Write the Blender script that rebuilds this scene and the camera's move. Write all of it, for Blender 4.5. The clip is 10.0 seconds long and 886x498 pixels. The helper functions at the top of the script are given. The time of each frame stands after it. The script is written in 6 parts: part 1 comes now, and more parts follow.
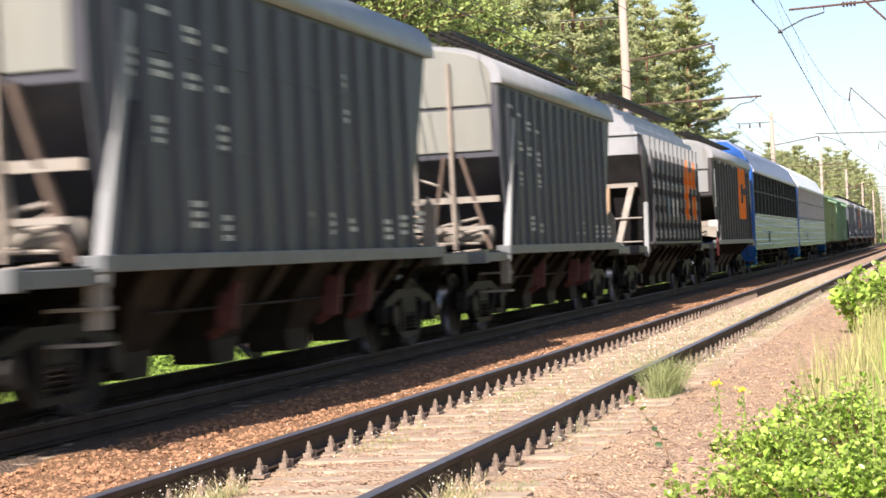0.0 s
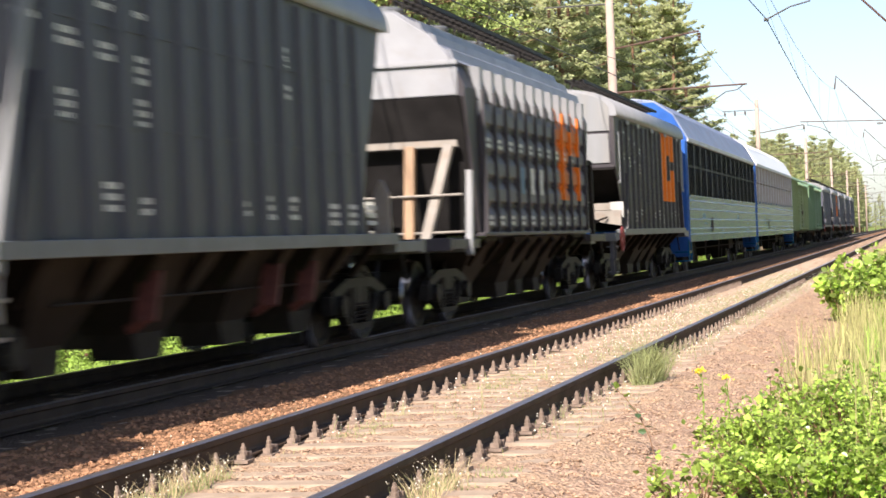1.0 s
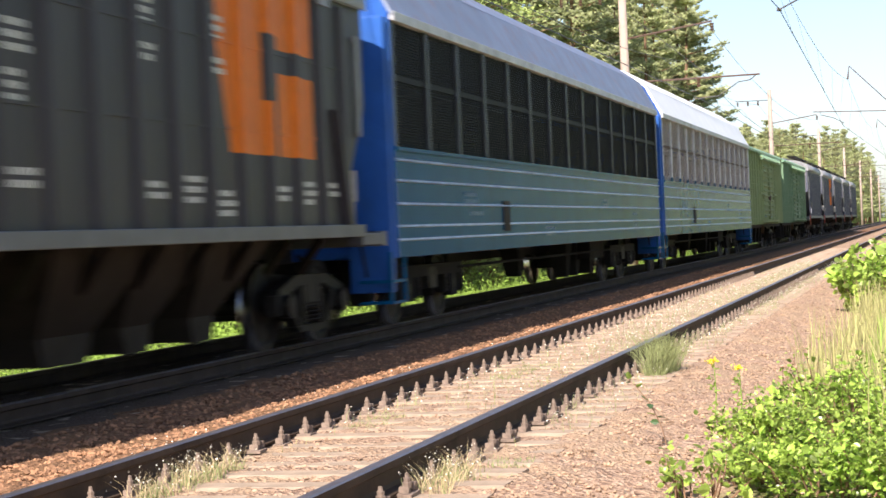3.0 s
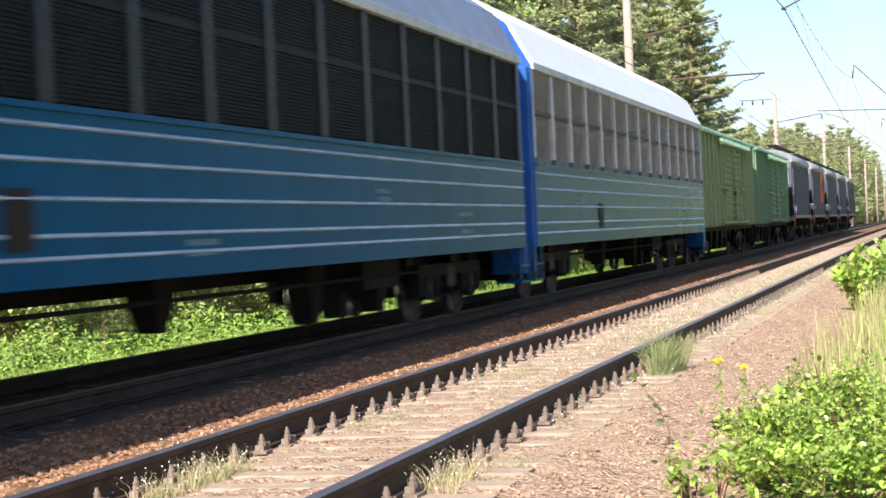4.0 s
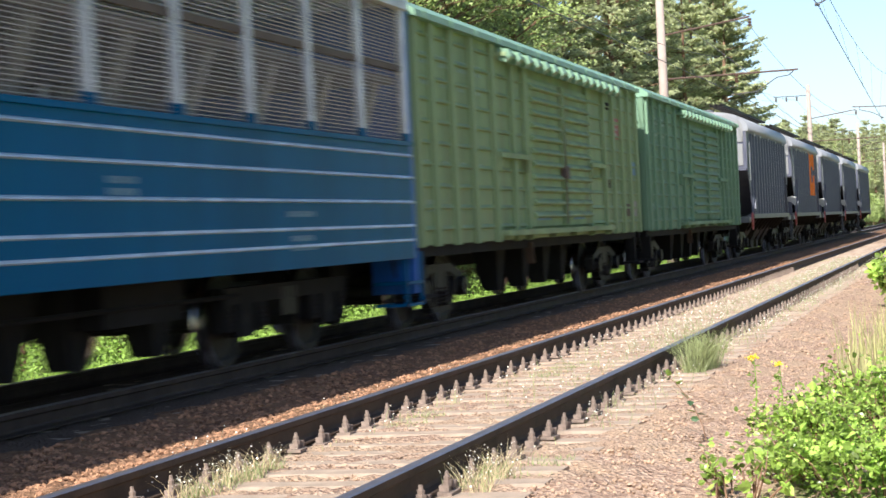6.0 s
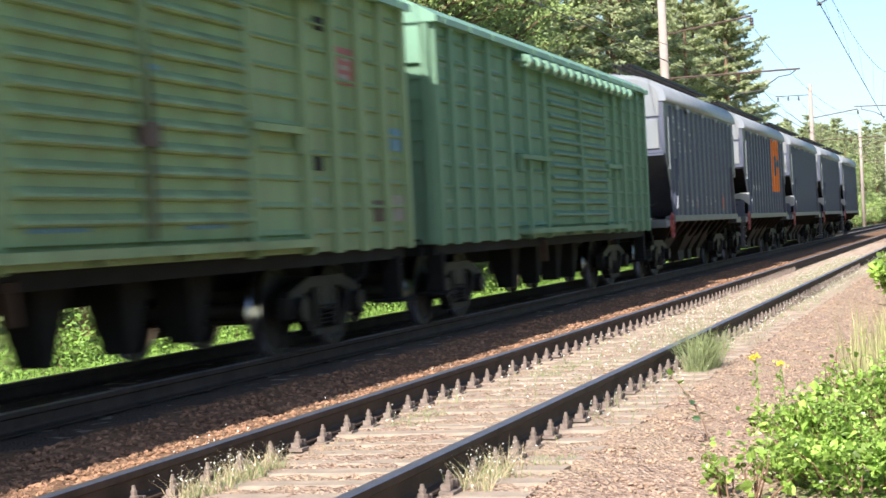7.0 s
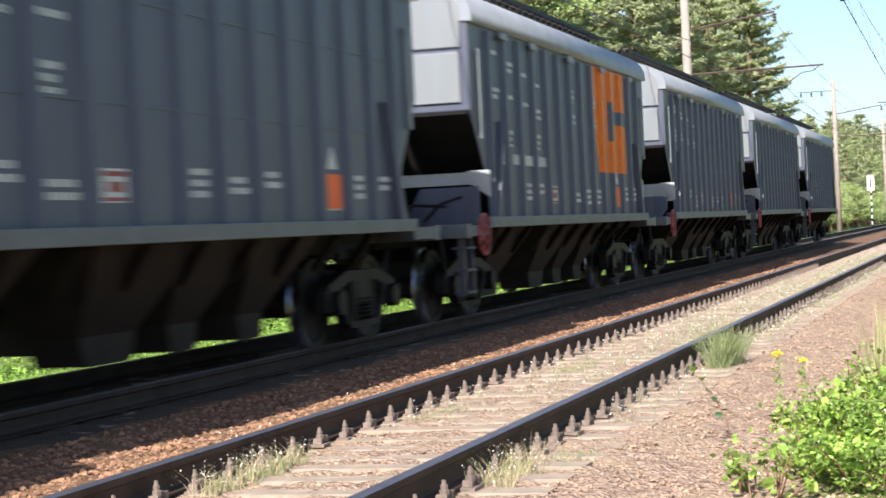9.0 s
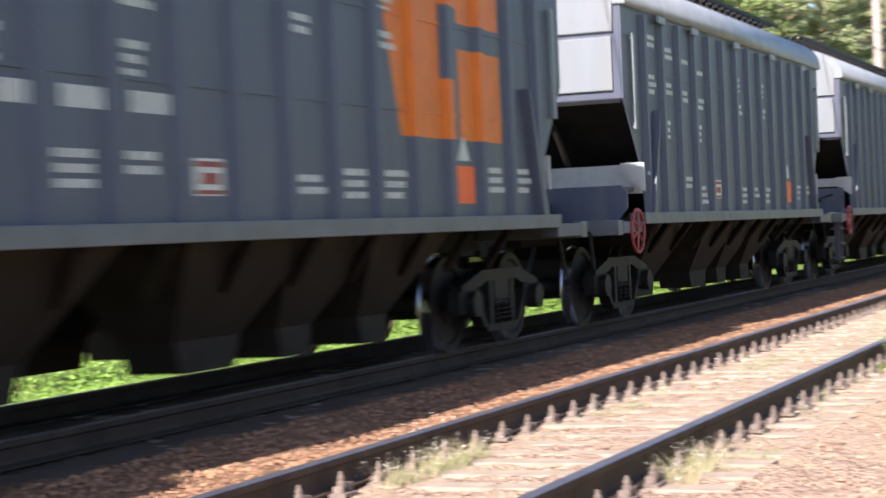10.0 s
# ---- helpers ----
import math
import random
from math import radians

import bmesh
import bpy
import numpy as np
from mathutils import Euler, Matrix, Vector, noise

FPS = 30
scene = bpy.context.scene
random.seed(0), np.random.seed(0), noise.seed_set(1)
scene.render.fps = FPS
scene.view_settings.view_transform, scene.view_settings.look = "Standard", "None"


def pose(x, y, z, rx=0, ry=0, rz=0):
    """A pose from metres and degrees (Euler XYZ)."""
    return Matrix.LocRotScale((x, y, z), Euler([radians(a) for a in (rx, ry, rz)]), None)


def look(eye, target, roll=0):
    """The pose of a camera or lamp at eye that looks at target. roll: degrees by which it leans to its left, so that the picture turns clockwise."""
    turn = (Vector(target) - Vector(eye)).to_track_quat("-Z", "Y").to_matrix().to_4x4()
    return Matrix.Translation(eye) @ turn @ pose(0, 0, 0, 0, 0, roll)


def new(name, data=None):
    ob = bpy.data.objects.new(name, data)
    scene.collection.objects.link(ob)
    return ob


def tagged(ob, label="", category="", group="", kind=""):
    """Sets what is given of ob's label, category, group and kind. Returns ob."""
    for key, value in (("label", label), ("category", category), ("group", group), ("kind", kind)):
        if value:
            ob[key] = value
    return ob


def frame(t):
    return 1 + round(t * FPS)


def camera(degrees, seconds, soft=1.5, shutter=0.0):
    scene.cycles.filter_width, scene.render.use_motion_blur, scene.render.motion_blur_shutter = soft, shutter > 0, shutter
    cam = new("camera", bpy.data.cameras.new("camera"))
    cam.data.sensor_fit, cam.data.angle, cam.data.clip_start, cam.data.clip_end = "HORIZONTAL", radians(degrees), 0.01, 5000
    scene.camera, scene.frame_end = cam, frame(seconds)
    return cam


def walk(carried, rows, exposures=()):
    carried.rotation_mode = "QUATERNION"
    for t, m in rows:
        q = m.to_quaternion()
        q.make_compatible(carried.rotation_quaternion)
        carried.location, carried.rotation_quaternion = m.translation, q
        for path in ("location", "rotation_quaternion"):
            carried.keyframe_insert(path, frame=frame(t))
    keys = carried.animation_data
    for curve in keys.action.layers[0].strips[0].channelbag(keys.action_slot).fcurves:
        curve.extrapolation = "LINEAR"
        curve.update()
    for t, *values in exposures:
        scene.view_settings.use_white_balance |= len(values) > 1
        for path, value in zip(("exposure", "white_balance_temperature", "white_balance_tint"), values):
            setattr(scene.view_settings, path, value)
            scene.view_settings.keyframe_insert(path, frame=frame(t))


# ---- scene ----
EYE_H = 1.189
TURNS = [
    (0.0, 14.583, 0.271, 2.747),
    (0.5, 14.352, 0.062, 2.416),
    (1.0, 14.141, -0.172, 2.450),
    (1.5, 14.178, -0.380, 2.301),
    (2.0, 14.440, -0.257, 2.422),
    (2.5, 14.526, -0.418, 2.427),
    (4.0, 14.687, -0.441, 2.628),
    (4.5, 15.022, -0.308, 2.743),
    (5.0, 15.306, -0.086, 2.791),
    (5.5, 15.623, -0.412, 2.930),
    (7.0, 15.761, -0.471, 2.832),
    (7.5, 15.703, -0.563, 2.690),
    (8.0, 15.920, -0.701, 2.676),
    (8.5, 15.891, -0.665, 2.708),
    (9.0, 16.440, -0.560, 2.781),
    (9.5, 18.097, -0.578, 2.685),
    (10.0, 22.057, -0.473, 2.480)
]


def aim(yaw, pitch, roll):
    return pose(0, 0, EYE_H, 0, 0, yaw) @ pose(0, 0, 0, pitch) @ pose(0, 0, 0, 0, roll) @ pose(0, 0, 0, 90)


cam = camera(26.6, 10.0, soft=1.6, shutter=0.5)
# the camera's own metering: a little warmer at first, brighter at the end
METERING = [(0, 1.2, 6600, 17), (2.7, 1.2, 6550, 17), (4.5, 1.18, 6050, 13), (5.7, 1.18, 6000, 12), (7.5, 1.17, 5800, 10), (9.0, 1.12, 5850, 11), (9.5, 1.32, 5850, 13), (10, 1.44, 5900, 17)]
walk(cam, [(t, aim(a, b, c)) for t, a, b, c in TURNS], METERING)

# ---- light ----
TO_SUN = Vector((-0.16, -1.2, 1.0)).normalized()
world = bpy.data.worlds.new("sky")
scene.world = world
world.use_nodes = True
wn = world.node_tree.nodes
sky = wn.new("ShaderNodeTexSky")
sky.sky_type, sky.sun_disc = "NISHITA", False
sky.sun_elevation = math.asin(TO_SUN.z)
sky.sun_rotation = math.atan2(TO_SUN.x, TO_SUN.y)
sky.air_density, sky.dust_density, sky.ozone_density = 1.0, 3.0, 1.5
sky.altitude = 1200
wn["Background"].inputs["Strength"].default_value = 0.085
world.node_tree.links.new(sky.outputs[0], wn["Background"].inputs["Color"])
sun = new("sun", bpy.data.lights.new("sun", "SUN"))
sun.data.energy, sun.data.angle, sun.data.color = 4.5, radians(0.55), (1.0, 0.93, 0.82)
sun.matrix_world = look((0, 0, 60), Vector((0, 0, 60)) - TO_SUN)


# ---- materials ----
def mat(name, color, rough=0.6, metal=0.0, var=0.25, scale=6.0, bump=0.15, fine=60.0, dirt=None, dirt_amount=0.35,
        streak=False, coat=0.0, rand=0.0, leaf=0.0, spec=0.5):
    """Painted, rusty, stony or leafy surface: colour varied at two scales, dirt, fine relief."""
    m = bpy.data.materials.new(name)
    m.use_nodes = True
    nt = m.node_tree
    n, ln = nt.nodes, nt.links
    b = n["Principled BSDF"]
    tc = n.new("ShaderNodeTexCoord")
    mp = n.new("ShaderNodeMapping")
    ln.new(tc.outputs["Object"], mp.inputs[0])
    if streak:
        mp.inputs["Scale"].default_value = (1, 1, 0.12)
    big = n.new("ShaderNodeTexNoise")
    big.inputs["Scale"].default_value, big.inputs["Detail"].default_value = scale, 6
    ln.new(mp.outputs[0], big.inputs["Vector"])
    small = n.new("ShaderNodeTexNoise")
    small.inputs["Scale"].default_value, small.inputs["Detail"].default_value = fine, 3
    ln.new(tc.outputs["Object"], small.inputs["Vector"])
    ramp = n.new("ShaderNodeValToRGB")
    ramp.color_ramp.elements[0].position, ramp.color_ramp.elements[1].position = 0.3, 0.72
    lo = [max(0, c * (1 - var)) for c in color]
    hi = [min(1, c * (1 + var)) for c in color]
    ramp.color_ramp.elements[0].color, ramp.color_ramp.elements[1].color = (*lo, 1), (*hi, 1)
    add = n.new("ShaderNodeMath")
    add.operation = "MULTIPLY_ADD"
    ln.new(small.outputs[0], add.inputs[0])
    add.inputs[1].default_value = 0.35
    ln.new(big.outputs[0], add.inputs[2])
    sub = n.new("ShaderNodeMath")
    sub.operation = "SUBTRACT"
    ln.new(add.outputs[0], sub.inputs[0])
    sub.inputs[1].default_value = 0.175
    ln.new(sub.outputs[0], ramp.inputs[0])
    out = ramp.outputs[0]
    if dirt:
        dn = n.new("ShaderNodeTexNoise")
        dn.inputs["Scale"].default_value, dn.inputs["Detail"].default_value = scale * 2.3, 8
        ln.new(mp.outputs[0], dn.inputs["Vector"])
        dr = n.new("ShaderNodeMapRange")
        dr.inputs[1].default_value, dr.inputs[2].default_value = 0.5, 0.75
        dr.inputs[4].default_value = dirt_amount
        ln.new(dn.outputs[0], dr.inputs[0])
        mx = n.new("ShaderNodeMixRGB")
        ln.new(dr.outputs[0], mx.inputs[0])
        ln.new(out, mx.inputs[1])
        mx.inputs[2].default_value = (*dirt, 1)
        out = mx.outputs[0]
    if rand:
        src = n.new("ShaderNodeNewGeometry").outputs["Random Per Island"]
        hs = n.new("ShaderNodeHueSaturation")
        r2 = n.new("ShaderNodeMapRange")
        r2.inputs[3].default_value, r2.inputs[4].default_value = 1 - rand, 1 + rand
        ln.new(src, r2.inputs[0])
        ln.new(r2.outputs[0], hs.inputs["Value"])
        ln.new(out, hs.inputs["Color"])
        out = hs.outputs[0]
    ln.new(out, b.inputs["Base Color"])
    b.inputs["Roughness"].default_value, b.inputs["Metallic"].default_value = rough, metal
    b.inputs["Specular IOR Level"].default_value = spec
    if coat:
        b.inputs["Coat Weight"].default_value, b.inputs["Coat Roughness"].default_value = coat, 0.12
    if bump:
        bp = n.new("ShaderNodeBump")
        bp.inputs["Strength"].default_value, bp.inputs["Distance"].default_value = bump, 0.02
        ln.new(sub.outputs[0], bp.inputs["Height"])
        ln.new(bp.outputs[0], b.inputs["Normal"])
    if leaf:
        tr = n.new("ShaderNodeBsdfTranslucent")
        ln.new(out, tr.inputs[0])
        ms = n.new("ShaderNodeMixShader")
        ms.inputs[0].default_value = leaf
        ln.new(b.outputs[0], ms.inputs[1])
        ln.new(tr.outputs[0], ms.inputs[2])
        ln.new(ms.outputs[0], n["Material Output"].inputs[0])
    return m


RUST = (0.13, 0.065, 0.035)
DUST = (0.22, 0.17, 0.13)
M_GREYGREEN = mat("paint_grey_green", (0.06, 0.061, 0.075), 0.5, spec=0.25, var=0.2, scale=1.6, dirt=(0.16, 0.15, 0.13), streak=True, bump=0.08)
M_GREYBLUE = mat("paint_grey_blue", (0.088, 0.093, 0.127), 0.45, spec=0.3, var=0.15, scale=1.6, dirt=(0.18, 0.17, 0.16), streak=True, bump=0.06)
M_GREYWARM = mat("paint_grey_olive", (0.046, 0.042, 0.048), 0.5, spec=0.25, var=0.2, scale=1.6, dirt=(0.15, 0.13, 0.11), streak=True, bump=0.08)
M_BULGEGREY = mat("paint_skylit_worn_blue_grey", (0.108, 0.108, 0.12), 0.5, spec=0.25, var=0.25, scale=1.6, dirt=(0.16, 0.15, 0.14), dirt_amount=0.5, streak=True, bump=0.08)
M_ROOF = mat("paint_light_grey", (0.25, 0.258, 0.275), 0.5, var=0.12, scale=2.0, dirt=(0.2, 0.18, 0.16), bump=0.06)
M_SILL = mat("paint_worn_grey", (0.125, 0.135, 0.14), 0.55, var=0.2, scale=3, dirt=(0.12, 0.1, 0.08), bump=0.1)
M_WHITE = mat("paint_dusty_white", (0.215, 0.225, 0.235), 0.5, var=0.1, scale=2.0, dirt=(0.27, 0.24, 0.2), streak=True, bump=0.06)
M_PALE = mat("paint_clean_white", (0.4, 0.4, 0.385), 0.5, var=0.1, scale=3.0, dirt=(0.25, 0.22, 0.19), bump=0.05)
M_ENDGREY = mat("paint_dusty_beige_grey", (0.185, 0.19, 0.17), 0.55, var=0.12, scale=2.0, dirt=(0.2, 0.16, 0.12), streak=True, bump=0.06)
M_RIDGE = mat("sky_glint_pale_blue_ridge", (0.42, 0.52, 0.6), 0.35, var=0.3, scale=3.0, dirt=(0.05, 0.14, 0.26), streak=False, bump=0.02)
M_CREAM = mat("paint_dusty_cream", (0.25, 0.225, 0.195), 0.6, var=0.15, scale=3.0, dirt=(0.22, 0.15, 0.1), dirt_amount=0.6, bump=0.1)
# near-black steel: the shade on end slopes and undersides is put into the colour
M_SHADE = mat("shade_black_steel", (0.014, 0.013, 0.013), 0.8, spec=0.1, var=0.3, scale=3.0, bump=0.1)
M_TAN = mat("bare_tan_primer", (0.3, 0.185, 0.1), 0.6, var=0.2, scale=3.0, dirt=(0.2, 0.13, 0.09), dirt_amount=0.6, bump=0.1)
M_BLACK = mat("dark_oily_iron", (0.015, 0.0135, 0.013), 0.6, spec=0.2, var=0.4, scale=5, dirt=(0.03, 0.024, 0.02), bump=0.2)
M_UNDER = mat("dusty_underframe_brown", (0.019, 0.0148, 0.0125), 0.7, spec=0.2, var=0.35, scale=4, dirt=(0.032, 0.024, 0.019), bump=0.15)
M_STEEL = mat("bright_worn_steel", (0.36, 0.32, 0.31), 0.48, 1.0, var=0.15, bump=0.03)
M_RIM = mat("polished_wheel_rim", (0.72, 0.73, 0.77), 0.16, 1.0, var=0.1, bump=0.02)
M_RUSTSTEEL = mat("rusty_rail_steel", (0.068, 0.046, 0.032), 0.75, 0.0, spec=0.15, var=0.3, scale=3, dirt=(0.12, 0.075, 0.05), bump=0.15)
M_OILRAIL = mat("oily_brown_rail_steel", (0.05, 0.036, 0.028), 0.75, 0.0, spec=0.15, var=0.3, scale=3, bump=0.15)
M_ORANGE = mat("paint_orange", (0.85, 0.12, 0.01), 0.5, var=0.12, scale=3, bump=0.04)
M_RED = mat("paint_dull_red", (0.28, 0.045, 0.04), 0.5, var=0.25, scale=8, bump=0.08)
M_RUSTRED = mat("rust_red_primer", (0.1, 0.028, 0.02), 0.7, var=0.3, scale=8, bump=0.1)
M_LETTER = mat("stencil_white", (0.62, 0.62, 0.58), 0.6, var=0.2, scale=12, dirt=(0.25, 0.24, 0.22), bump=0.0)
M_BLUE = mat("paint_glossy_blue", (0.004, 0.085, 0.205), 0.2, spec=0.02, var=0.15, scale=1.2, dirt=(0.008, 0.12, 0.25), streak=True, coat=0.0, bump=0.02)
M_BLUE.node_tree.nodes["Principled BSDF"].inputs["Specular Tint"].default_value = (0.2, 0.55, 0.9, 1)
M_FADEDBLUE = mat("faded_stencil_blue", (0.1, 0.2, 0.29), 0.6, var=0.25, scale=10, bump=0.0)
M_BLUELIGHT = mat("paint_bright_blue", (0.02, 0.1, 0.38), 0.5, var=0.2, scale=2, spec=0.2, dirt=(0.03, 0.1, 0.25), bump=0.03)
M_WINDARK = mat("near_black_mesh", (0.01, 0.011, 0.014), 0.6, spec=0.1, var=0.2, bump=0.05)
M_POST = mat("faded_grey_post", (0.55, 0.56, 0.59), 0.55, var=0.2, scale=4, dirt=(0.1, 0.15, 0.3), bump=0.05)
M_POSTDARK = mat("dark_blue_grey_post", (0.018, 0.022, 0.034), 0.5, var=0.2, scale=4, bump=0.05)
M_WIRE = mat("galvanised_wire", (0.44, 0.405, 0.38), 0.6, 0.0, var=0.2, bump=0.0)
M_INNER = mat("bare_inner_brown", (0.1, 0.07, 0.055), 0.8, var=0.3, scale=3, bump=0.1)
M_STRUT = mat("pale_rusty_strut", (0.24, 0.2, 0.165), 0.7, var=0.3, scale=4, bump=0.05)
M_ROOFBLUE = mat("faded_blue_grey_roof", (0.17, 0.21, 0.31), 0.5, var=0.15, scale=1.5, dirt=(0.24, 0.12, 0.09), dirt_amount=0.5, bump=0.04)
M_ROOFWHITE = mat("fresh_white_roof", (0.88, 0.88, 0.88), 0.45, var=0.04, scale=2, bump=0.03)
M_GREEN = mat("paint_boxcar_green", (0.157, 0.25, 0.16), 0.6, spec=0.08, var=0.22, scale=1.4, dirt=(0.15, 0.19, 0.14), streak=True, bump=0.08)
M_GREEN2 = mat("paint_faded_boxcar_green", (0.235, 0.305, 0.162), 0.65, spec=0.08, var=0.22, scale=1.4, dirt=(0.2, 0.15, 0.09), dirt_amount=0.5, streak=True, bump=0.08)
M_GREENROOF = mat("paint_light_green_roof", (0.18, 0.31, 0.2), 0.45, var=0.15, scale=2, bump=0.05)
M_CONCRETE = mat("pole_concrete", (0.36, 0.285, 0.24), 0.85, var=0.12, scale=2.5, fine=40, bump=0.2)
M_SLEEPER = mat("dusty_concrete_sleeper", (0.34, 0.26, 0.188), 0.9, var=0.2, scale=6, dirt=(0.37, 0.255, 0.172), dirt_amount=0.8, bump=0.4)
M_CLIP = mat("rusty_rail_clip", (0.24, 0.18, 0.14), 0.8, 0.1, var=0.3, scale=20, bump=0.2)
M_STONE = mat("crushed_ballast_stone", (0.345, 0.237, 0.158), 0.9, var=0.2, scale=9, bump=0.3, rand=0.35)
M_REDSTONE = mat("reddish_brown_ballast_stone", (0.29, 0.155, 0.084), 0.9, var=0.2, scale=9, bump=0.3, rand=0.4)
M_LEAF = mat("fresh_bush_leaf", (0.33, 0.47, 0.085), 0.3, var=0.4, scale=5, bump=0.05, dirt=(0.42, 0.42, 0.16), dirt_amount=0.3, rand=0.7, leaf=0.42)
M_DARKLEAF = mat("dark_sapling_leaf", (0.05, 0.1, 0.035), 0.45, var=0.3, scale=9, bump=0.05, rand=0.3, leaf=0.2)
M_WEED = mat("verge_weed_green", (0.27, 0.41, 0.07), 0.6, var=0.3, scale=4, bump=0.0, rand=0.4, leaf=0.35)
M_DRYGRASS = mat("dry_yellow_grass", (0.38, 0.36, 0.15), 0.7, var=0.3, scale=4, bump=0.0, rand=0.4, leaf=0.3)
M_TUFT = mat("grey_green_herb", (0.24, 0.27, 0.11), 0.7, var=0.3, scale=6, bump=0.0, rand=0.35, leaf=0.25)
M_STRAW = mat("dry_straw_stem", (0.4, 0.32, 0.18), 0.8, var=0.3, scale=6, bump=0.0, rand=0.3)
M_PETAL = mat("white_petal", (0.8, 0.78, 0.7), 0.7, var=0.1, bump=0.0)
M_BLOSSOM = mat("faded_cream_blossom", (0.74, 0.71, 0.6), 0.7, var=0.2, bump=0.0)
M_YELLOW = mat("yellow_petal", (0.8, 0.62, 0.03), 0.6, var=0.1, bump=0.0)
M_PINE = mat("pine_needles", (0.4, 0.43, 0.21), 0.6, var=0.3, scale=0.8, bump=0.0, rand=0.4, leaf=0.5)
M_BIRCH = mat("birch_leaves", (0.32, 0.4, 0.12), 0.55, var=0.3, scale=0.8, bump=0.0, rand=0.4, leaf=0.35)
M_BARK = mat("pine_bark", (0.2, 0.115, 0.065), 0.9, var=0.35, scale=3, bump=0.4)
M_CABLE = mat("dark_cable", (0.06, 0.06, 0.06), 0.6, var=0.1, bump=0.0)
M_INSUL = mat("brown_insulator", (0.09, 0.05, 0.035), 0.3, var=0.1, bump=0.0)


# ---- mesh building ----
class Form:
    """Collects vertices and faces of one mesh."""

    def __init__(self):
        self.v, self.f = [], []

    def add(self, vs, fs):
        o = len(self.v)
        self.v += [tuple(p) for p in vs]
        self.f += [tuple(o + i for i in q) for q in fs]
        return self

    def box(self, x0, x1, y0, y1, z0, z1):
        vs = [(x, y, z) for x in (x0, x1) for y in (y0, y1) for z in (z0, z1)]
        return self.add(vs, [(0, 1, 3, 2), (4, 6, 7, 5), (0, 4, 5, 1), (2, 3, 7, 6), (0, 2, 6, 4), (1, 5, 7, 3)])

    def beam(self, a, b, w, d=None):
        """A bar of rectangular section from a to b."""
        a, b = Vector(a), Vector(b)
        d = w if d is None else d
        t = (b - a).normalized()
        s = t.cross(Vector((0, 0, 1)) if abs(t.z) < 0.9 else Vector((1, 0, 0))).normalized()
        u = s.cross(t)
        vs = [p + s * i * w / 2 + u * j * d / 2 for p in (a, b) for i, j in ((-1, -1), (1, -1), (1, 1), (-1, 1))]
        return self.add(vs, [(3, 2, 1, 0), (4, 5, 6, 7), (0, 1, 5, 4), (1, 2, 6, 5), (2, 3, 7, 6), (3, 0, 4, 7)])

    def rod(self, pts, r, n=6):
        """A round bar along pts; r is one radius, or one for each point."""
        pts = [Vector(p) for p in pts]
        rs = r if isinstance(r, (list, tuple)) else [r] * len(pts)
        vs, fs = [], []
        for i, p in enumerate(pts):
            t = (pts[min(i + 1, len(pts) - 1)] - pts[max(i - 1, 0)]).normalized()
            s = t.cross(Vector((0, 0, 1)) if abs(t.z) < 0.9 else Vector((1, 0, 0))).normalized()
            u = s.cross(t)
            vs += [p + (s * math.cos(k * math.tau / n) + u * math.sin(k * math.tau / n)) * rs[i] for k in range(n)]
        for i in range(len(pts) - 1):
            fs += [(i * n + k, i * n + (k + 1) % n, (i + 1) * n + (k + 1) % n, (i + 1) * n + k) for k in range(n)]
        fs += [tuple(range(n))[::-1], tuple((len(pts) - 1) * n + k for k in range(n))]
        return self.add(vs, fs)

    def extrude(self, prof, axis, a, b):
        """A closed outline pushed from a to b along the axis; outline points are the other two coordinates in order."""
        n = len(prof)

        def put(p, c):
            q = list(p)
            q.insert("xyz".index(axis), c)
            return q
        vs = [put(p, a) for p in prof] + [put(p, b) for p in prof]
        fs = [(i, (i + 1) % n, n + (i + 1) % n, n + i) for i in range(n)]
        return self.add(vs, fs + [tuple(range(n))[::-1], tuple(range(n, 2 * n))])

    def shell(self, outer, inner, axis, a, b):
        """An open outline of some thickness pushed along the axis."""
        return self.extrude(list(outer) + list(reversed(inner)), axis, a, b)

    def turned(self, prof, n=20, axis="x"):
        """(height along the axis, radius) turned about the axis."""
        vs, fs = [], []
        for h, r in prof:
            for k in range(n):
                c, s = r * math.cos(k * math.tau / n), r * math.sin(k * math.tau / n)
                vs.append((h, c, s) if axis == "x" else (c, s, h))
        for i in range(len(prof) - 1):
            fs += [(i * n + k, i * n + (k + 1) % n, (i + 1) * n + (k + 1) % n, (i + 1) * n + k) for k in range(n)]
        fs += [tuple(range(n))[::-1], tuple((len(prof) - 1) * n + k for k in range(n))]
        return self.add(vs, fs)

    def mesh(self, name, material, smooth=False, fix=True):
        me = bpy.data.meshes.new(name)
        me.from_pydata(self.v, [], self.f)
        me.materials.append(material)
        if fix:
            bm = bmesh.new()
            bm.from_mesh(me)
            bmesh.ops.recalc_face_normals(bm, faces=bm.faces)
            bm.to_mesh(me)
            bm.free()
        if smooth:
            me.polygons.foreach_set("use_smooth", [True] * len(me.polygons))
        me.update()
        return me


def part(name, form, material, parent, label="", bevel=0.0, smooth=False):
    me = form if isinstance(form, bpy.types.Mesh) else form.mesh(name, material, smooth)
    ob = new(name, me)
    ob.parent = parent
    if label:
        ob["label"] = label
    if bevel:
        md = ob.modifiers.new("edge", "BEVEL")
        md.width, md.segments, md.limit_method, md.angle_limit = bevel, 2, "ANGLE", radians(40)
    return ob


def rounded(me, on=True):
    """Smooth sides, flat end caps."""
    me.polygons.foreach_set("use_smooth", [on and len(p.vertices) == 4 for p in me.polygons])
    return me


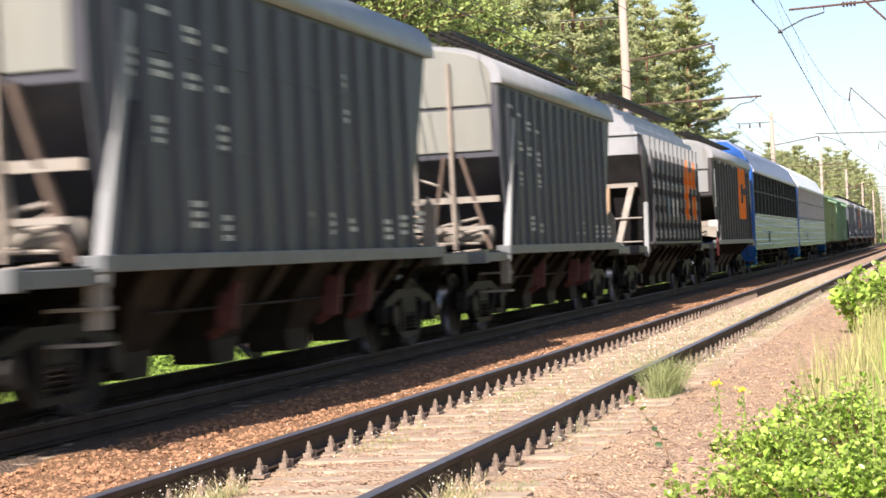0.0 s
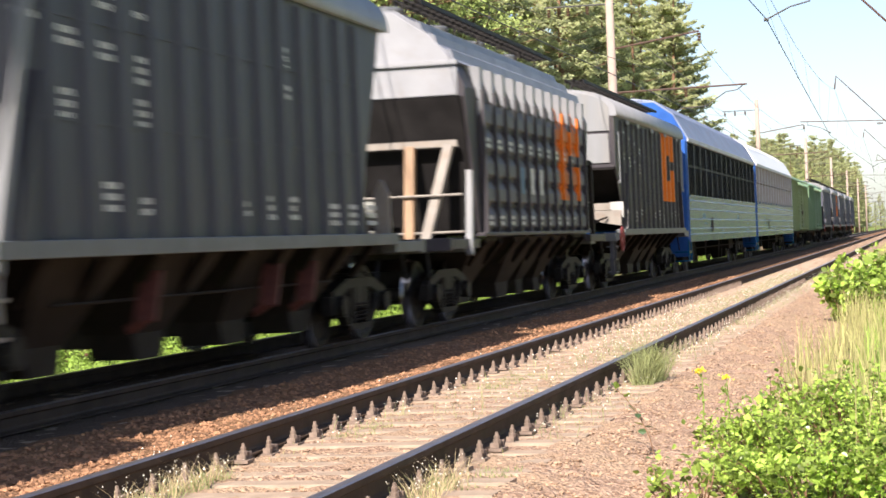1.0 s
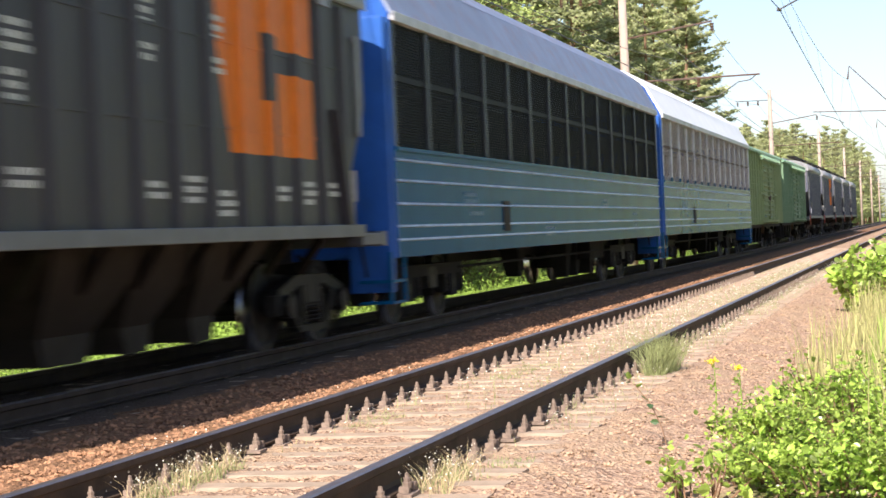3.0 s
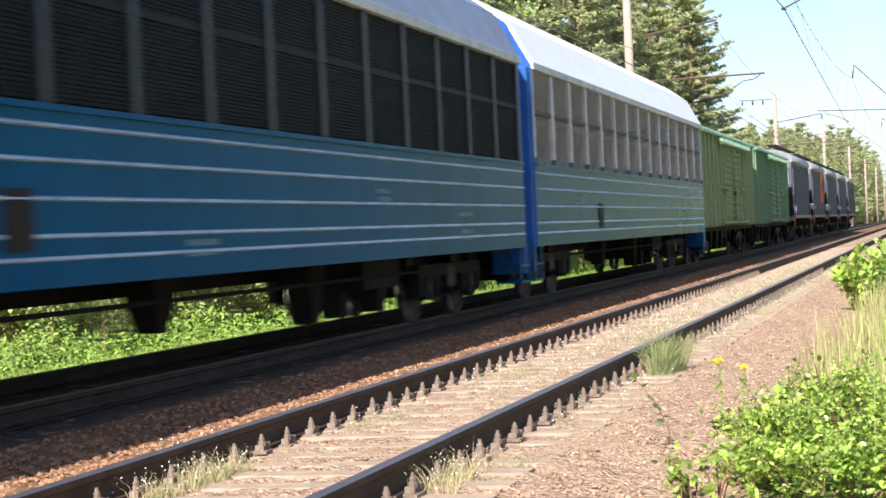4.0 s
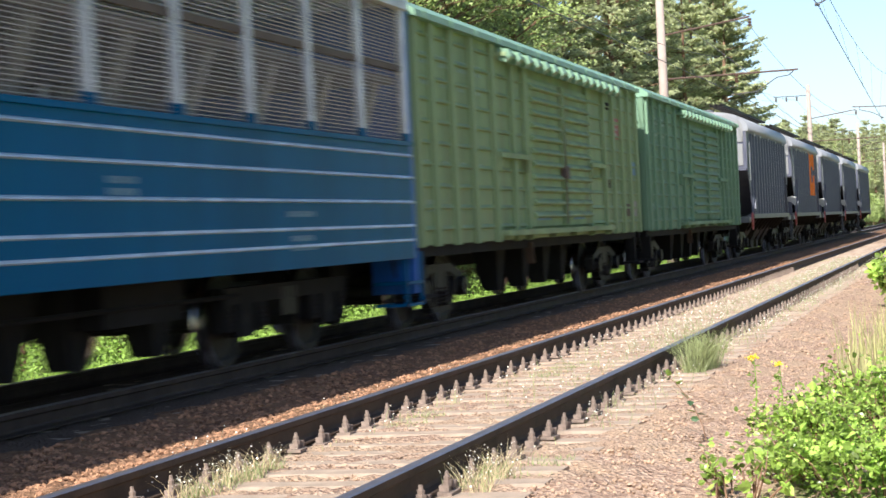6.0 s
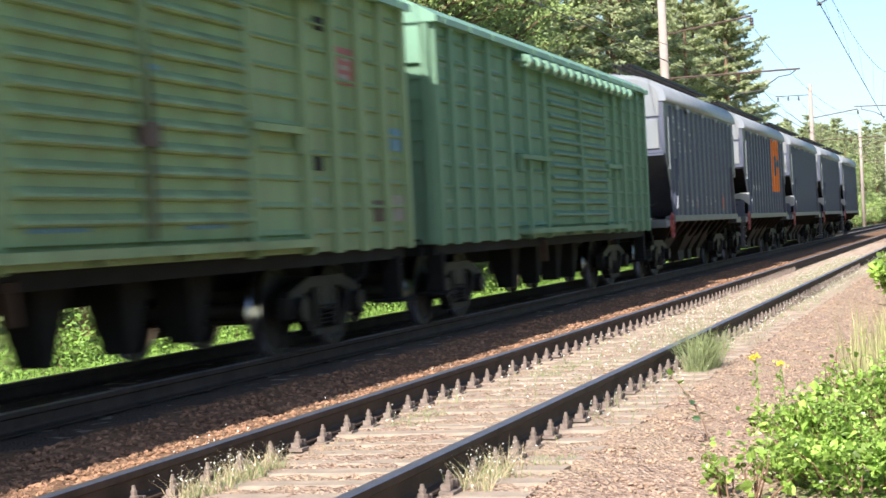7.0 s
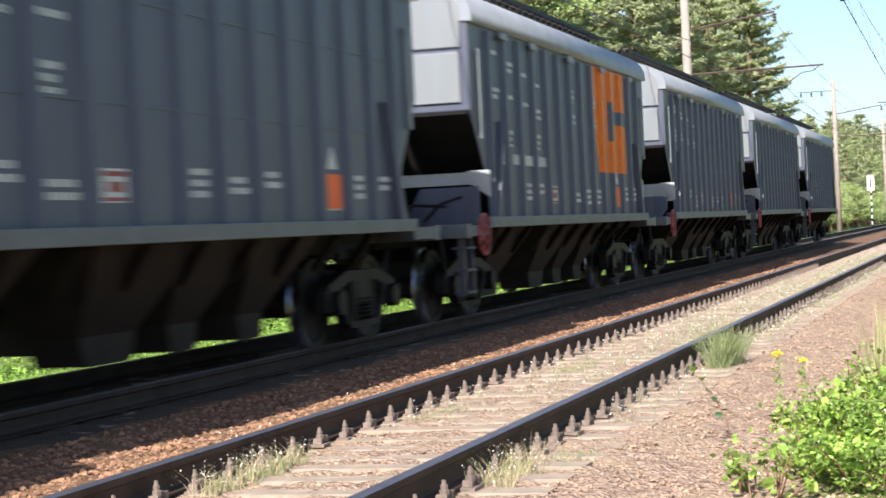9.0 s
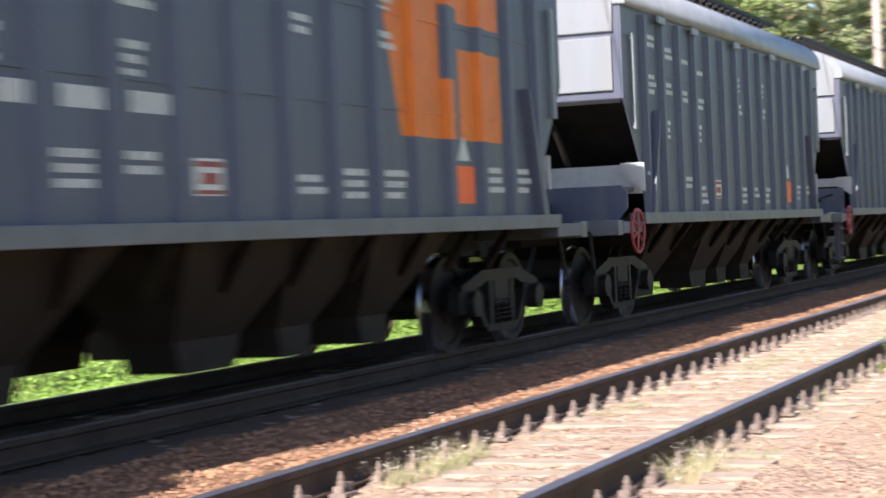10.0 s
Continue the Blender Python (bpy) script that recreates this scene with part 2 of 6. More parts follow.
def thing(name, label, category, m=None, group="", kind=""):
    ob = tagged(new(name), label, category, group, kind)
    ob.empty_display_size = 0.2
    if m is not None:
        ob.matrix_basis = m
    return ob


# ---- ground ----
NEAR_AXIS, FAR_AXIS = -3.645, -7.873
rng = np.random.default_rng(5)


def ground_height(x):
    return np.interp(x, [-60, -14, -11.2, -9.9, -9.3, -6.4, -5.9, -5.2, -4.75, -2.1, -1.9, -1.2, 0.6, 3, 60],
                     [-0.75, -0.75, -0.7, -0.5, -0.2, -0.2, -0.25, -0.23, -0.206, -0.206, -0.25, -0.31, -0.34, -0.5, -0.6])


def build_ground():
    xs = np.concatenate([[-900, -300, -90, -40, -22, -16], np.arange(-13.5, 3, 0.07), [3.5, 5, 8, 14, 30, 90, 300, 900]])
    ys = np.concatenate([[-300, -60, -15, 0, 6], 8 * (1.008 ** np.arange(0, 330)), [115, 125, 140, 160, 185, 220, 270, 350, 500, 800, 1400, 3000]])
    gx, gy = np.meshgrid(xs, ys, indexing="ij")
    z = ground_height(gx)
    near = (gx > -13) & (gx < 3) & (gy > 7) & (gy < 110)
    bumps = (np.sin(gx * 7.1 + 1.3 * np.sin(gy * 2.3)) * np.sin(gy * 5.3 + gx) + np.sin(gx * 15.3 + gy * 3.1) * np.sin(gy * 13.7)) * 0.008
    rough = rng.normal(0, 0.007, gx.shape)
    z = z + np.where(near, bumps + rough, 0)
    nx, ny = gx.shape
    idx = np.arange(nx * ny).reshape(nx, ny)
    quads = np.stack([idx[:-1, :-1], idx[1:, :-1], idx[1:, 1:], idx[:-1, 1:]], -1).reshape(-1, 4)
    me = bpy.data.meshes.new("ground")
    me.from_pydata(np.stack([gx, gy, z], -1).reshape(-1, 3).tolist(), [], quads.tolist())
    m = bpy.data.materials.new("ballast_earth_and_grass")
    m.use_nodes = True
    nt = m.node_tree
    n, ln = nt.nodes, nt.links
    b = n["Principled BSDF"]
    tc = n.new("ShaderNodeTexCoord")
    sx = n.new("ShaderNodeSeparateXYZ")
    ln.new(tc.outputs["Object"], sx.inputs[0])

    def noise_tex(scale, detail=5):
        t = n.new("ShaderNodeTexNoise")
        t.inputs["Scale"].default_value, t.inputs["Detail"].default_value = scale, detail
        ln.new(tc.outputs["Object"], t.inputs["Vector"])
        return t.outputs[0]
    r1 = n.new("ShaderNodeValToRGB")
    vor = n.new("ShaderNodeTexVoronoi")
    vor.inputs["Scale"].default_value = 34
    ln.new(tc.outputs["Object"], vor.inputs["Vector"])
    hsv = n.new("ShaderNodeSeparateColor")
    ln.new(vor.outputs["Color"], hsv.inputs[0])
    ln.new(hsv.outputs[0], r1.inputs[0])
    els = r1.color_ramp.elements
    els[0].color, els[1].color = (0.2, 0.125, 0.085, 1), (0.46, 0.33, 0.24, 1)
    mid = els.new(0.5)
    mid.color = (0.36, 0.24, 0.165, 1)
    dusty = n.new("ShaderNodeMixRGB")
    dm = n.new("ShaderNodeMapRange")
    dm.inputs[1].default_value, dm.inputs[2].default_value, dm.inputs[4].default_value = 0.42, 0.62, 0.8
    ln.new(noise_tex(1.3), dm.inputs[0])
    ln.new(dm.outputs[0], dusty.inputs[0])
    ln.new(r1.outputs[0], dusty.inputs[1])
    dusty.inputs[2].default_value = (0.39, 0.278, 0.182, 1)
    red = n.new("ShaderNodeMapRange")
    red.inputs[1].default_value, red.inputs[2].default_value = -4.35, -4.6
    ln.new(sx.outputs[0], red.inputs[0])
    reddish = n.new("ShaderNodeMixRGB")
    reddish.blend_type = "MULTIPLY"
    ln.new(red.outputs[0], reddish.inputs[0])
    ln.new(dusty.outputs[0], reddish.inputs[1])
    reddish.inputs[2].default_value = (0.56, 0.45, 0.36, 1)
    dusty = reddish
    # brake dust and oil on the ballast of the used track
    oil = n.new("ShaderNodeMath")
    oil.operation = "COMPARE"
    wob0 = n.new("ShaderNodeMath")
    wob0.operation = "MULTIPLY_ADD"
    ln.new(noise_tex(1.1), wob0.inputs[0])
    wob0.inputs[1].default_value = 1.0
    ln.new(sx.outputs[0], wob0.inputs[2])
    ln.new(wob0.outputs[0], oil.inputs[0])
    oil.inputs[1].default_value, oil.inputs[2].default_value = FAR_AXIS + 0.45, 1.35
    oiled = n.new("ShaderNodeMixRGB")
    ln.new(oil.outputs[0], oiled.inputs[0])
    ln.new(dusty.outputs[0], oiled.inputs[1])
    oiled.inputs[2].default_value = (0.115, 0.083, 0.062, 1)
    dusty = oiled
    grass = n.new("ShaderNodeValToRGB")
    ln.new(noise_tex(2.2), grass.inputs[0])
    ge = grass.color_ramp.elements
    ge[0].position, ge[1].position = 0.35, 0.7
    ge[0].color, ge[1].color = (0.11, 0.16, 0.035, 1), (0.22, 0.27, 0.06, 1)
    wob = n.new("ShaderNodeMath")
    wob.operation = "MULTIPLY_ADD"
    ln.new(noise_tex(0.9), wob.inputs[0])
    wob.inputs[1].default_value = 1.6
    ln.new(sx.outputs[0], wob.inputs[2])
    right = n.new("ShaderNodeMapRange")
    right.inputs[1].default_value, right.inputs[2].default_value = -0.35, 0.15
    ln.new(wob.outputs[0], right.inputs[0])
    left = n.new("ShaderNodeMapRange")
    left.inputs[1].default_value, left.inputs[2].default_value = -9.2, -9.6
    ln.new(wob.outputs[0], left.inputs[0])
    both = n.new("ShaderNodeMath")
    both.operation = "MAXIMUM"
    ln.new(right.outputs[0], both.inputs[0])
    ln.new(left.outputs[0], both.inputs[1])
    mx = n.new("ShaderNodeMixRGB")
    ln.new(both.outputs[0], mx.inputs[0])
    ln.new(dusty.outputs[0], mx.inputs[1])
    ln.new(grass.outputs[0], mx.inputs[2])
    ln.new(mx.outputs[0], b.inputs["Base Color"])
    b.inputs["Roughness"].default_value = 0.95
    b.inputs["Specular IOR Level"].default_value = 0.2
    bp = n.new("ShaderNodeBump")
    bp.inputs["Strength"].default_value, bp.inputs["Distance"].default_value = 0.7, 0.03
    ln.new(vor.outputs["Distance"], bp.inputs["Height"])
    ln.new(bp.outputs[0], b.inputs["Normal"])
    me.materials.append(m)
    me.polygons.foreach_set("use_smooth", [True] * len(me.polygons))
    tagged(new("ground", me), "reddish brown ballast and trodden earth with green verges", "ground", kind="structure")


build_ground()

# ---- tracks ----
RAIL = [(-0.075, -0.18), (0.075, -0.18), (0.075, -0.168), (0.02, -0.152), (0.011, -0.13), (0.011, -0.06), (0.036, -0.045),
        (0.036, -0.008), (0.026, -0.0005), (-0.026, -0.0005), (-0.036, -0.008), (-0.036, -0.045), (-0.011, -0.06), (-0.011, -0.13), (-0.02, -0.152), (-0.075, -0.168)]
SLEEPER_PITCH, SLEEPER_START = 0.501, 11.054


def build_track(name, axis, label, worn):
    track = thing(name, label, "railway track", pose(axis, 0, 0), kind="structure")
    for s in (-0.795, 0.795):
        me = Form().extrude([(x + s, z) for x, z in RAIL], "y", -60, 900).mesh("rail", M_RUSTSTEEL if worn else M_OILRAIL)
        me.materials.append(M_STEEL)
        for p in me.polygons:
            if p.normal.z > 0.6 and p.center.z > -0.01:
                p.material_index = 1
        part("rail", me, None, track, "rust-brown steel rail with a polished running surface")
    prof = [(-0.14, -0.32), (0.14, -0.32), (0.125, -0.2), (0.1, -0.187), (-0.1, -0.187), (-0.125, -0.2)]
    sleeper = Form().extrude(prof, "x", -1.36, 1.36).mesh("sleeper", M_SLEEPER)
    clip = Form()
    clip.box(-0.06, 0.05, -0.065, 0.12, -0.2, -0.178)
    clip.box(-0.045, 0.02, -0.026, 0.026, -0.178, -0.14)
    clip.box(-0.02, 0.03, 0.075, 0.115, -0.172, -0.125)
    clip.turned([(-0.142, 0.03), (-0.112, 0.03), (-0.11, 0.02), (-0.085, 0.024), (-0.083, 0.015), (-0.055, 0.012)], 6, "z")
    clip_me = clip.mesh("rail_clip", M_CLIP)
    first = -34
    last = 150 if worn else 90
    for k in range(first, last):
        y = SLEEPER_START + SLEEPER_PITCH * k + (0 if worn else 0.2)
        sl = part("sleeper", sleeper, None, track)
        sl.location = (random.uniform(-0.02, 0.02), y, random.uniform(-0.017, -0.002) - (0 if worn else 0.012))
        if 5 < y < (48 if worn else 36):
            for s in (-0.795, 0.795):
                for d in (-0.125, 0.125):
                    if not worn:
                        continue
                    c = part("rail_clip", clip_me, None, track)
                    c.location = (s + d, y, random.uniform(-0.022, -0.006))
                    c.scale = (random.uniform(0.8, 0.95), random.uniform(0.75, 0.95), random.uniform(0.86, 0.97))
                    c.rotation_euler = (random.uniform(-0.05, 0.05), random.uniform(-0.05, 0.05), (math.pi if d < 0 else 0) + random.uniform(-0.06, 0.06))
    return track


build_track("railway_track_near", NEAR_AXIS, "unused railway track with rusty clips on dusty concrete sleepers", True)
build_track("railway_track_far", FAR_AXIS, "railway track on brown ballast under the passing train", False)


def many(name, verts, faces, material, label, category):
    me = bpy.data.meshes.new(name)
    me.from_pydata(verts.tolist() if hasattr(verts, "tolist") else verts, [], faces.tolist() if hasattr(faces, "tolist") else faces)
    me.materials.append(material)
    return tagged(new(name, me), label, category, kind="stuff")


def build_stones():
    base = np.array([(1, 0, 0), (-1, 0, 0), (0, 1, 0), (0, -1, 0), (0, 0, 1), (0, 0, -1), (.6, .6, .55), (-.6, .55, .6), (.55, -.6, .6), (-.6, -.6, .5)], float)
    tris = np.array([(0, 2, 6), (2, 4, 6), (4, 0, 6), (2, 1, 7), (1, 4, 7), (4, 2, 7), (0, 4, 8), (4, 3, 8), (3, 0, 8), (1, 3, 9), (3, 4, 9), (4, 1, 9),
                     (0, 5, 2), (2, 5, 1), (1, 5, 3), (3, 5, 0)])
    for name, count, lo, hi, big, stone, label in (
            ("ballast_stones", 13000, -6.45, -4.52, 1.0, M_REDSTONE, "loose reddish brown crushed ballast stones"),
            ("gravel_stones", 15000, -2.35, -0.3, 0.65, M_STONE, "loose beige gravel beside the near track"),
            ("track_stones", 3500, -4.3, -2.95, 0.7, M_STONE, "scattered beige stones between the rails")):
        y = 8.5 * (60 / 8.5) ** rng.random(count)
        x = rng.uniform(lo, hi, count)
        size = rng.uniform(0.01, 0.03, count) * big
        ang = rng.uniform(0, math.tau, count)
        sc = rng.uniform(0.6, 1.25, (count, 3)) * size[:, None]
        p = base[None] * sc[:, None, :] + rng.normal(0, 0.12, (count, 10, 3)) * size[:, None, None]
        c, s = np.cos(ang)[:, None], np.sin(ang)[:, None]
        px, py = p[..., 0] * c - p[..., 1] * s, p[..., 0] * s + p[..., 1] * c
        z = ground_height(x)
        v = np.stack([px + x[:, None], py + y[:, None], p[..., 2] * 0.8 + z[:, None]], -1).reshape(-1, 3)
        f = (tris[None] + (np.arange(count) * 10)[:, None, None]).reshape(-1, 3)
        many(name, v, f, stone, label, "ballast")


build_stones()

# ---- wagons ----
WHEEL_R = 0.478
SPEED = 16.25
axles = []   # (axle object, local y), keyed in motions()


def paint_marks(name, base, color, boxes, cut=(), slant=None):
    """The paint of base with flat coloured shapes on it, boxes (y0, y1, z0, z1) in the body's space, cut out by others."""
    m = base.copy()
    m.name = name
    nt = m.node_tree
    n, ln = nt.nodes, nt.links
    b = n["Principled BSDF"]
    old = b.inputs["Base Color"].links[0].from_socket
    tc = n.new("ShaderNodeTexCoord")
    sx = n.new("ShaderNodeSeparateXYZ")
    ln.new(tc.outputs["Object"], sx.inputs[0])

    def inside(y0, y1, z0, z1):
        res = None
        for axis, c0, c1 in ((1, y0, y1), (2, z0, z1)):
            cm = n.new("ShaderNodeMath")
            cm.operation = "COMPARE"
            cm.label = "along" if axis == 1 else "up"
            ln.new(sx.outputs[axis], cm.inputs[0])
            cm.inputs[1].default_value, cm.inputs[2].default_value = (c0 + c1) / 2, (c1 - c0) / 2
            if res is None:
                res = cm.outputs[0]
            else:
                mu = n.new("ShaderNodeMath")
                mu.operation = "MULTIPLY"
                ln.new(res, mu.inputs[0])
                ln.new(cm.outputs[0], mu.inputs[1])
                res = mu.outputs[0]
        return res

    def union(bs):
        res = None
        for q in bs:
            r = inside(*q)
            if res is None:
                res = r
            else:
                mu = n.new("ShaderNodeMath")
                mu.operation = "MAXIMUM"
                ln.new(res, mu.inputs[0])
                ln.new(r, mu.inputs[1])
                res = mu.outputs[0]
        return res
    mask = union(boxes)
    if cut:
        sb = n.new("ShaderNodeMath")
        sb.operation, sb.use_clamp = "SUBTRACT", True
        ln.new(mask, sb.inputs[0])
        ln.new(union(cut), sb.inputs[1])
        mask = sb.outputs[0]
    if slant:
        lin = n.new("ShaderNodeMath")
        lin.operation = "MULTIPLY_ADD"
        ln.new(sx.outputs[2], lin.inputs[0])
        lin.inputs[1].default_value = slant[0]
        ln.new(sx.outputs[1], lin.inputs[2])
        gt = n.new("ShaderNodeMath")
        gt.operation, gt.label = "GREATER_THAN", "along"
        ln.new(lin.outputs[0], gt.inputs[0])
        gt.inputs[1].default_value = slant[1]
        both = n.new("ShaderNodeMath")
        both.operation = "MULTIPLY"
        ln.new(mask, both.inputs[0])
        ln.new(gt.outputs[0], both.inputs[1])
        mask = both.outputs[0]
    mx = n.new("ShaderNodeMixRGB")
    ln.new(mask, mx.inputs[0])
    ln.new(old, mx.inputs[1])
    vary = n.new("ShaderNodeTexNoise")
    vary.inputs["Scale"].default_value, vary.inputs["Detail"].default_value = 5, 6
    ln.new(tc.outputs["Object"], vary.inputs["Vector"])
    cr = n.new("ShaderNodeValToRGB")
    cr.color_ramp.elements[0].color = (*[c * 0.75 for c in color], 1)
    cr.color_ramp.elements[1].color = (*[min(1, c * 1.2) for c in color], 1)
    ln.new(vary.outputs[0], cr.inputs[0])
    ln.new(cr.outputs[0], mx.inputs[2])
    ln.new(mx.outputs[0], b.inputs["Base Color"])
    return m


C_BOXES = [(1.5, 4.3, 2.05, 3.84)]
C_CUT = [(2.72, 3.18, 2.6, 3.28), (3.1, 4.5, 2.9, 3.14), (3.08, 3.18, 1.9, 2.62)]
ORANGE = (0.72, 0.17, 0.012)
M_WARM_C = paint_marks("paint_grey_olive_orange_mark", M_GREYWARM, ORANGE, C_BOXES, C_CUT, (0.29, 2.385))
M_BLUE_C = paint_marks("paint_grey_blue_orange_mark", M_GREYBLUE, ORANGE, C_BOXES, C_CUT, (0.29, 2.385))
BULGE_BOXES = [(1.45, 4.0, 2.75, 3.2), (1.8, 2.75, 1.9, 3.95), (2.9, 4.0, 1.9, 2.55), (2.95, 3.8, 3.1, 3.8)]
BULGE_CUT = [(2.72, 3.0, 1.9, 2.7), (3.2, 3.5, 1.9, 2.2)]
M_BULGE_C = paint_marks("paint_grey_bulged_orange_mark", M_GREYWARM, ORANGE, BULGE_BOXES, BULGE_CUT)
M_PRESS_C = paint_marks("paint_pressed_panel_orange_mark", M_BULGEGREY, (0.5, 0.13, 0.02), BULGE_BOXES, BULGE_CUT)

WHEEL = [(-0.07, 0.1), (-0.07, 0.16), (-0.045, 0.2), (-0.04, 0.38), (-0.065, 0.41), (-0.065, 0.475), (0.045, 0.48), (0.05, 0.505), (0.068, 0.505), (0.068, 0.41), (0.03, 0.38), (0.02, 0.2), (0.06, 0.15), (0.06, 0.1)]


def wheel_mesh(side):
    me = Form().turned([(h * -side, r) for h, r in WHEEL], 28).mesh("wheel", M_BLACK)
    me.materials.append(M_RIM)
    for p in me.polygons:
        if math.hypot(p.center.y, p.center.z) > 0.44 and len(p.vertices) == 4:
            p.material_index = 1
    return me


WHEELS = {s: wheel_mesh(s) for s in (-1, 1)}
AXLE = Form().turned([(-1.1, 0.07), (-0.9, 0.09), (-0.7, 0.1), (0, 0.085), (0.7, 0.1), (0.9, 0.09), (1.1, 0.07)], 12).mesh("axle", M_BLACK)


def frame_form(kind, side):
    f = Form()
    for s in (side,):
        x0, x1 = sorted((s * 0.96, s * 1.1))
        if kind == "freight":
            f.extrude([(-1.15, 0.58), (-1.12, 0.66), (-0.55, 0.8), (0.55, 0.8), (1.12, 0.66), (1.15, 0.58), (0.6, 0.64), (0.45, 0.69), (-0.45, 0.69), (-0.6, 0.64)], "x", x0, x1)
            f.extrude([(-0.5, 0.24), (0.5, 0.24), (0.44, 0.17), (-0.44, 0.17)], "x", x0, x1)
            for q in (-1, 1):
                f.extrude([(q * 0.42, 0.2), (q * 0.54, 0.24), (q * 0.86, 0.58), (q * 0.72, 0.6)], "x", x0, x1)
                f.extrude([(q * 0.27, 0.22), (q * 0.36, 0.22), (q * 0.36, 0.7), (q * 0.27, 0.7)], "x", x0, x1)
                f.extrude([(q * 1.2, 0.38), (q * 1.2, 0.6), (q * 0.66, 0.62), (q * 0.74, 0.4)], "x", x0, x1)
            for d in (-0.925, 0.925):
                f.add(*disc((s * 1.12, d, 0.478), 0.13, 0.14 * s))
        else:
            f.box(x0, x1, -1.75, 1.75, 0.62, 0.78)
            for d in (-1.2, 1.2):
                f.box(x0, x1, d - 0.2, d + 0.2, 0.3, 0.62)
                f.box(x0, x1, d - 0.55, d - 0.32, 0.36, 0.62)
                f.box(x0, x1, d + 0.32, d + 0.55, 0.36, 0.62)
    return f


def disc(c, r, depth, n=12):
    vs = [(c[0] + q, c[1] + r * math.cos(k * math.tau / n), c[2] + r * math.sin(k * math.tau / n)) for q in (-depth / 2, depth / 2) for k in range(n)]
    fs = [(k, (k + 1) % n, n + (k + 1) % n, n + k) for k in range(n)]
    return vs, fs + [tuple(range(n))[::-1], tuple(range(n, 2 * n))]


SPRING = Form().rod([(0.062 * math.cos(k * math.tau / 8), 0.062 * math.sin(k * math.tau / 8), k * 0.0058) for k in range(45)], 0.013, 5).mesh("spring", M_UNDER)
SPRING_AT = {"freight": ((-0.16, 0.06, 0.2), 0.25), "coach": ((-1.63, -0.77, 0.77, 1.63), 0.33)}


BOGIE = {}
for kd in ("freight", "coach"):
    bol = Form().box(-1.1, 1.1, -0.22, 0.22, 0.45, 0.74).box(-0.6, 0.6, -0.5, 0.5, 0.6, 0.8)
    bol.box(-0.95, 0.95, -0.62, -0.54, 0.32, 0.42).box(-0.95, 0.95, 0.54, 0.62, 0.32, 0.42)
    BOGIE[kd] = (bol.mesh("bogie", M_BLACK), [frame_form(kd, s).mesh("side_frame", M_BLACK if kd == "freight" else M_SHADE) for s in (-1, 1)])


def add_bogies(w, base, kind="freight"):
    half = 0.925 if kind == "freight" else 1.2
    bol, fr = BOGIE[kind]
    for c in (-base, base):
        bo = part("bogie", bol, None, w)
        bo.location.y = c
        for q in (0, 1):
            part("side_frame", fr[q], None, bo)
            for d in SPRING_AT[kind][0]:
                part("spring", SPRING, None, bo).location = ((2 * q - 1) * 1.06, d, SPRING_AT[kind][1])
        for d in (-half, half):
            a = part("axle", AXLE, None, w)
            a.location = (0, c + d, WHEEL_R)
            for s in (-1, 1):
                part("wheel", WHEELS[s], None, a, "dark iron wheel with a bright worn rim").location.x = s * 0.8


def coupler(w, end):
    """Draw gear at both ends, to the distance end."""
    for s in (-1, 1):
        f = Form()
        f.box(-0.11, 0.11, *sorted((s * (end - 0.9), s * (end - 0.25))), 0.92, 1.16)
        f.box(-0.2, 0.16, *sorted((s * (end - 0.3), s * (end + 0.06))), 0.9, 1.2)
        f.rod([(0.45, s * (end - 0.7), 1.0), (0.5, s * (end - 0.35), 0.72), (0.35, s * end, 0.55)], 0.03)
        f.beam((0.2, s * (end - 0.55), 1.1), (1.2, s * (end - 0.55), 1.12), 0.035)
        f.beam((1.2, s * (end - 0.55), 1.12), (1.25, s * (end - 0.5), 0.7), 0.03)
        part("coupler", f, M_BLACK, w)


def wheel_ring(c, r, t, n=18):
    """A hand wheel whose axis is x."""
    f = Form()
    f.rod([(c[0], c[1] + r * math.cos(k * math.tau / n), c[2] + r * math.sin(k * math.tau / n)) for k in range(n + 1)], t)
    for k in range(3):
        a = k * math.tau / 6 + 0.4
        f.rod([(c[0], c[1] - r * math.cos(a), c[2] - r * math.sin(a)), (c[0], c[1] + r * math.cos(a), c[2] + r * math.sin(a))], t * 0.7)
    return f


def text_bars(spots, x, row=0.055):
    """Rows of small bars for stencilled writing: (y, z, width, rows)."""
    f = Form()
    for y, z, wd, rows in spots:
        for r in range(rows):
            w2 = wd * random.uniform(0.75, 1.0)
            zz = z - r * row * 1.7
            steps = max(2, int(w2 / 0.07))
            for k in range(steps):
                a = y + w2 * k / steps
                f.box(x, x + 0.004, a, a + w2 / steps * 0.72, zz - row / 2, zz + row / 2)
    return f


def roof_profile(hw, eave, top, steps=14, power=2.6):
    pts = []
    for i in range(steps * 2 + 1):
        a = math.pi * (1 - i / (steps * 2))
        c, d = math.cos(a), max(0.0, math.sin(a))
        pts.append((hw * math.copysign(abs(c) ** (2 / power), c), eave + (top - eave) * d ** (2 / power)))
    return pts


def side_paint(me, paint, y, boxes):
    """A rib within a painted shape gets a mesh of its own, in the body's place, so that the shape runs over it."""
    if not any(a - 0.2 < y < b + 0.2 for a, b, _, _ in boxes):
        return me
    own = me.copy()
    own.materials.clear()
    own.materials.append(shifted(paint, y))
    return own


def shifted(paint, y):
    m = paint.copy()
    for nd in m.node_tree.nodes:
        if nd.type == "MATH" and nd.label == "along":
            nd.inputs[1].default_value -= y
    return m


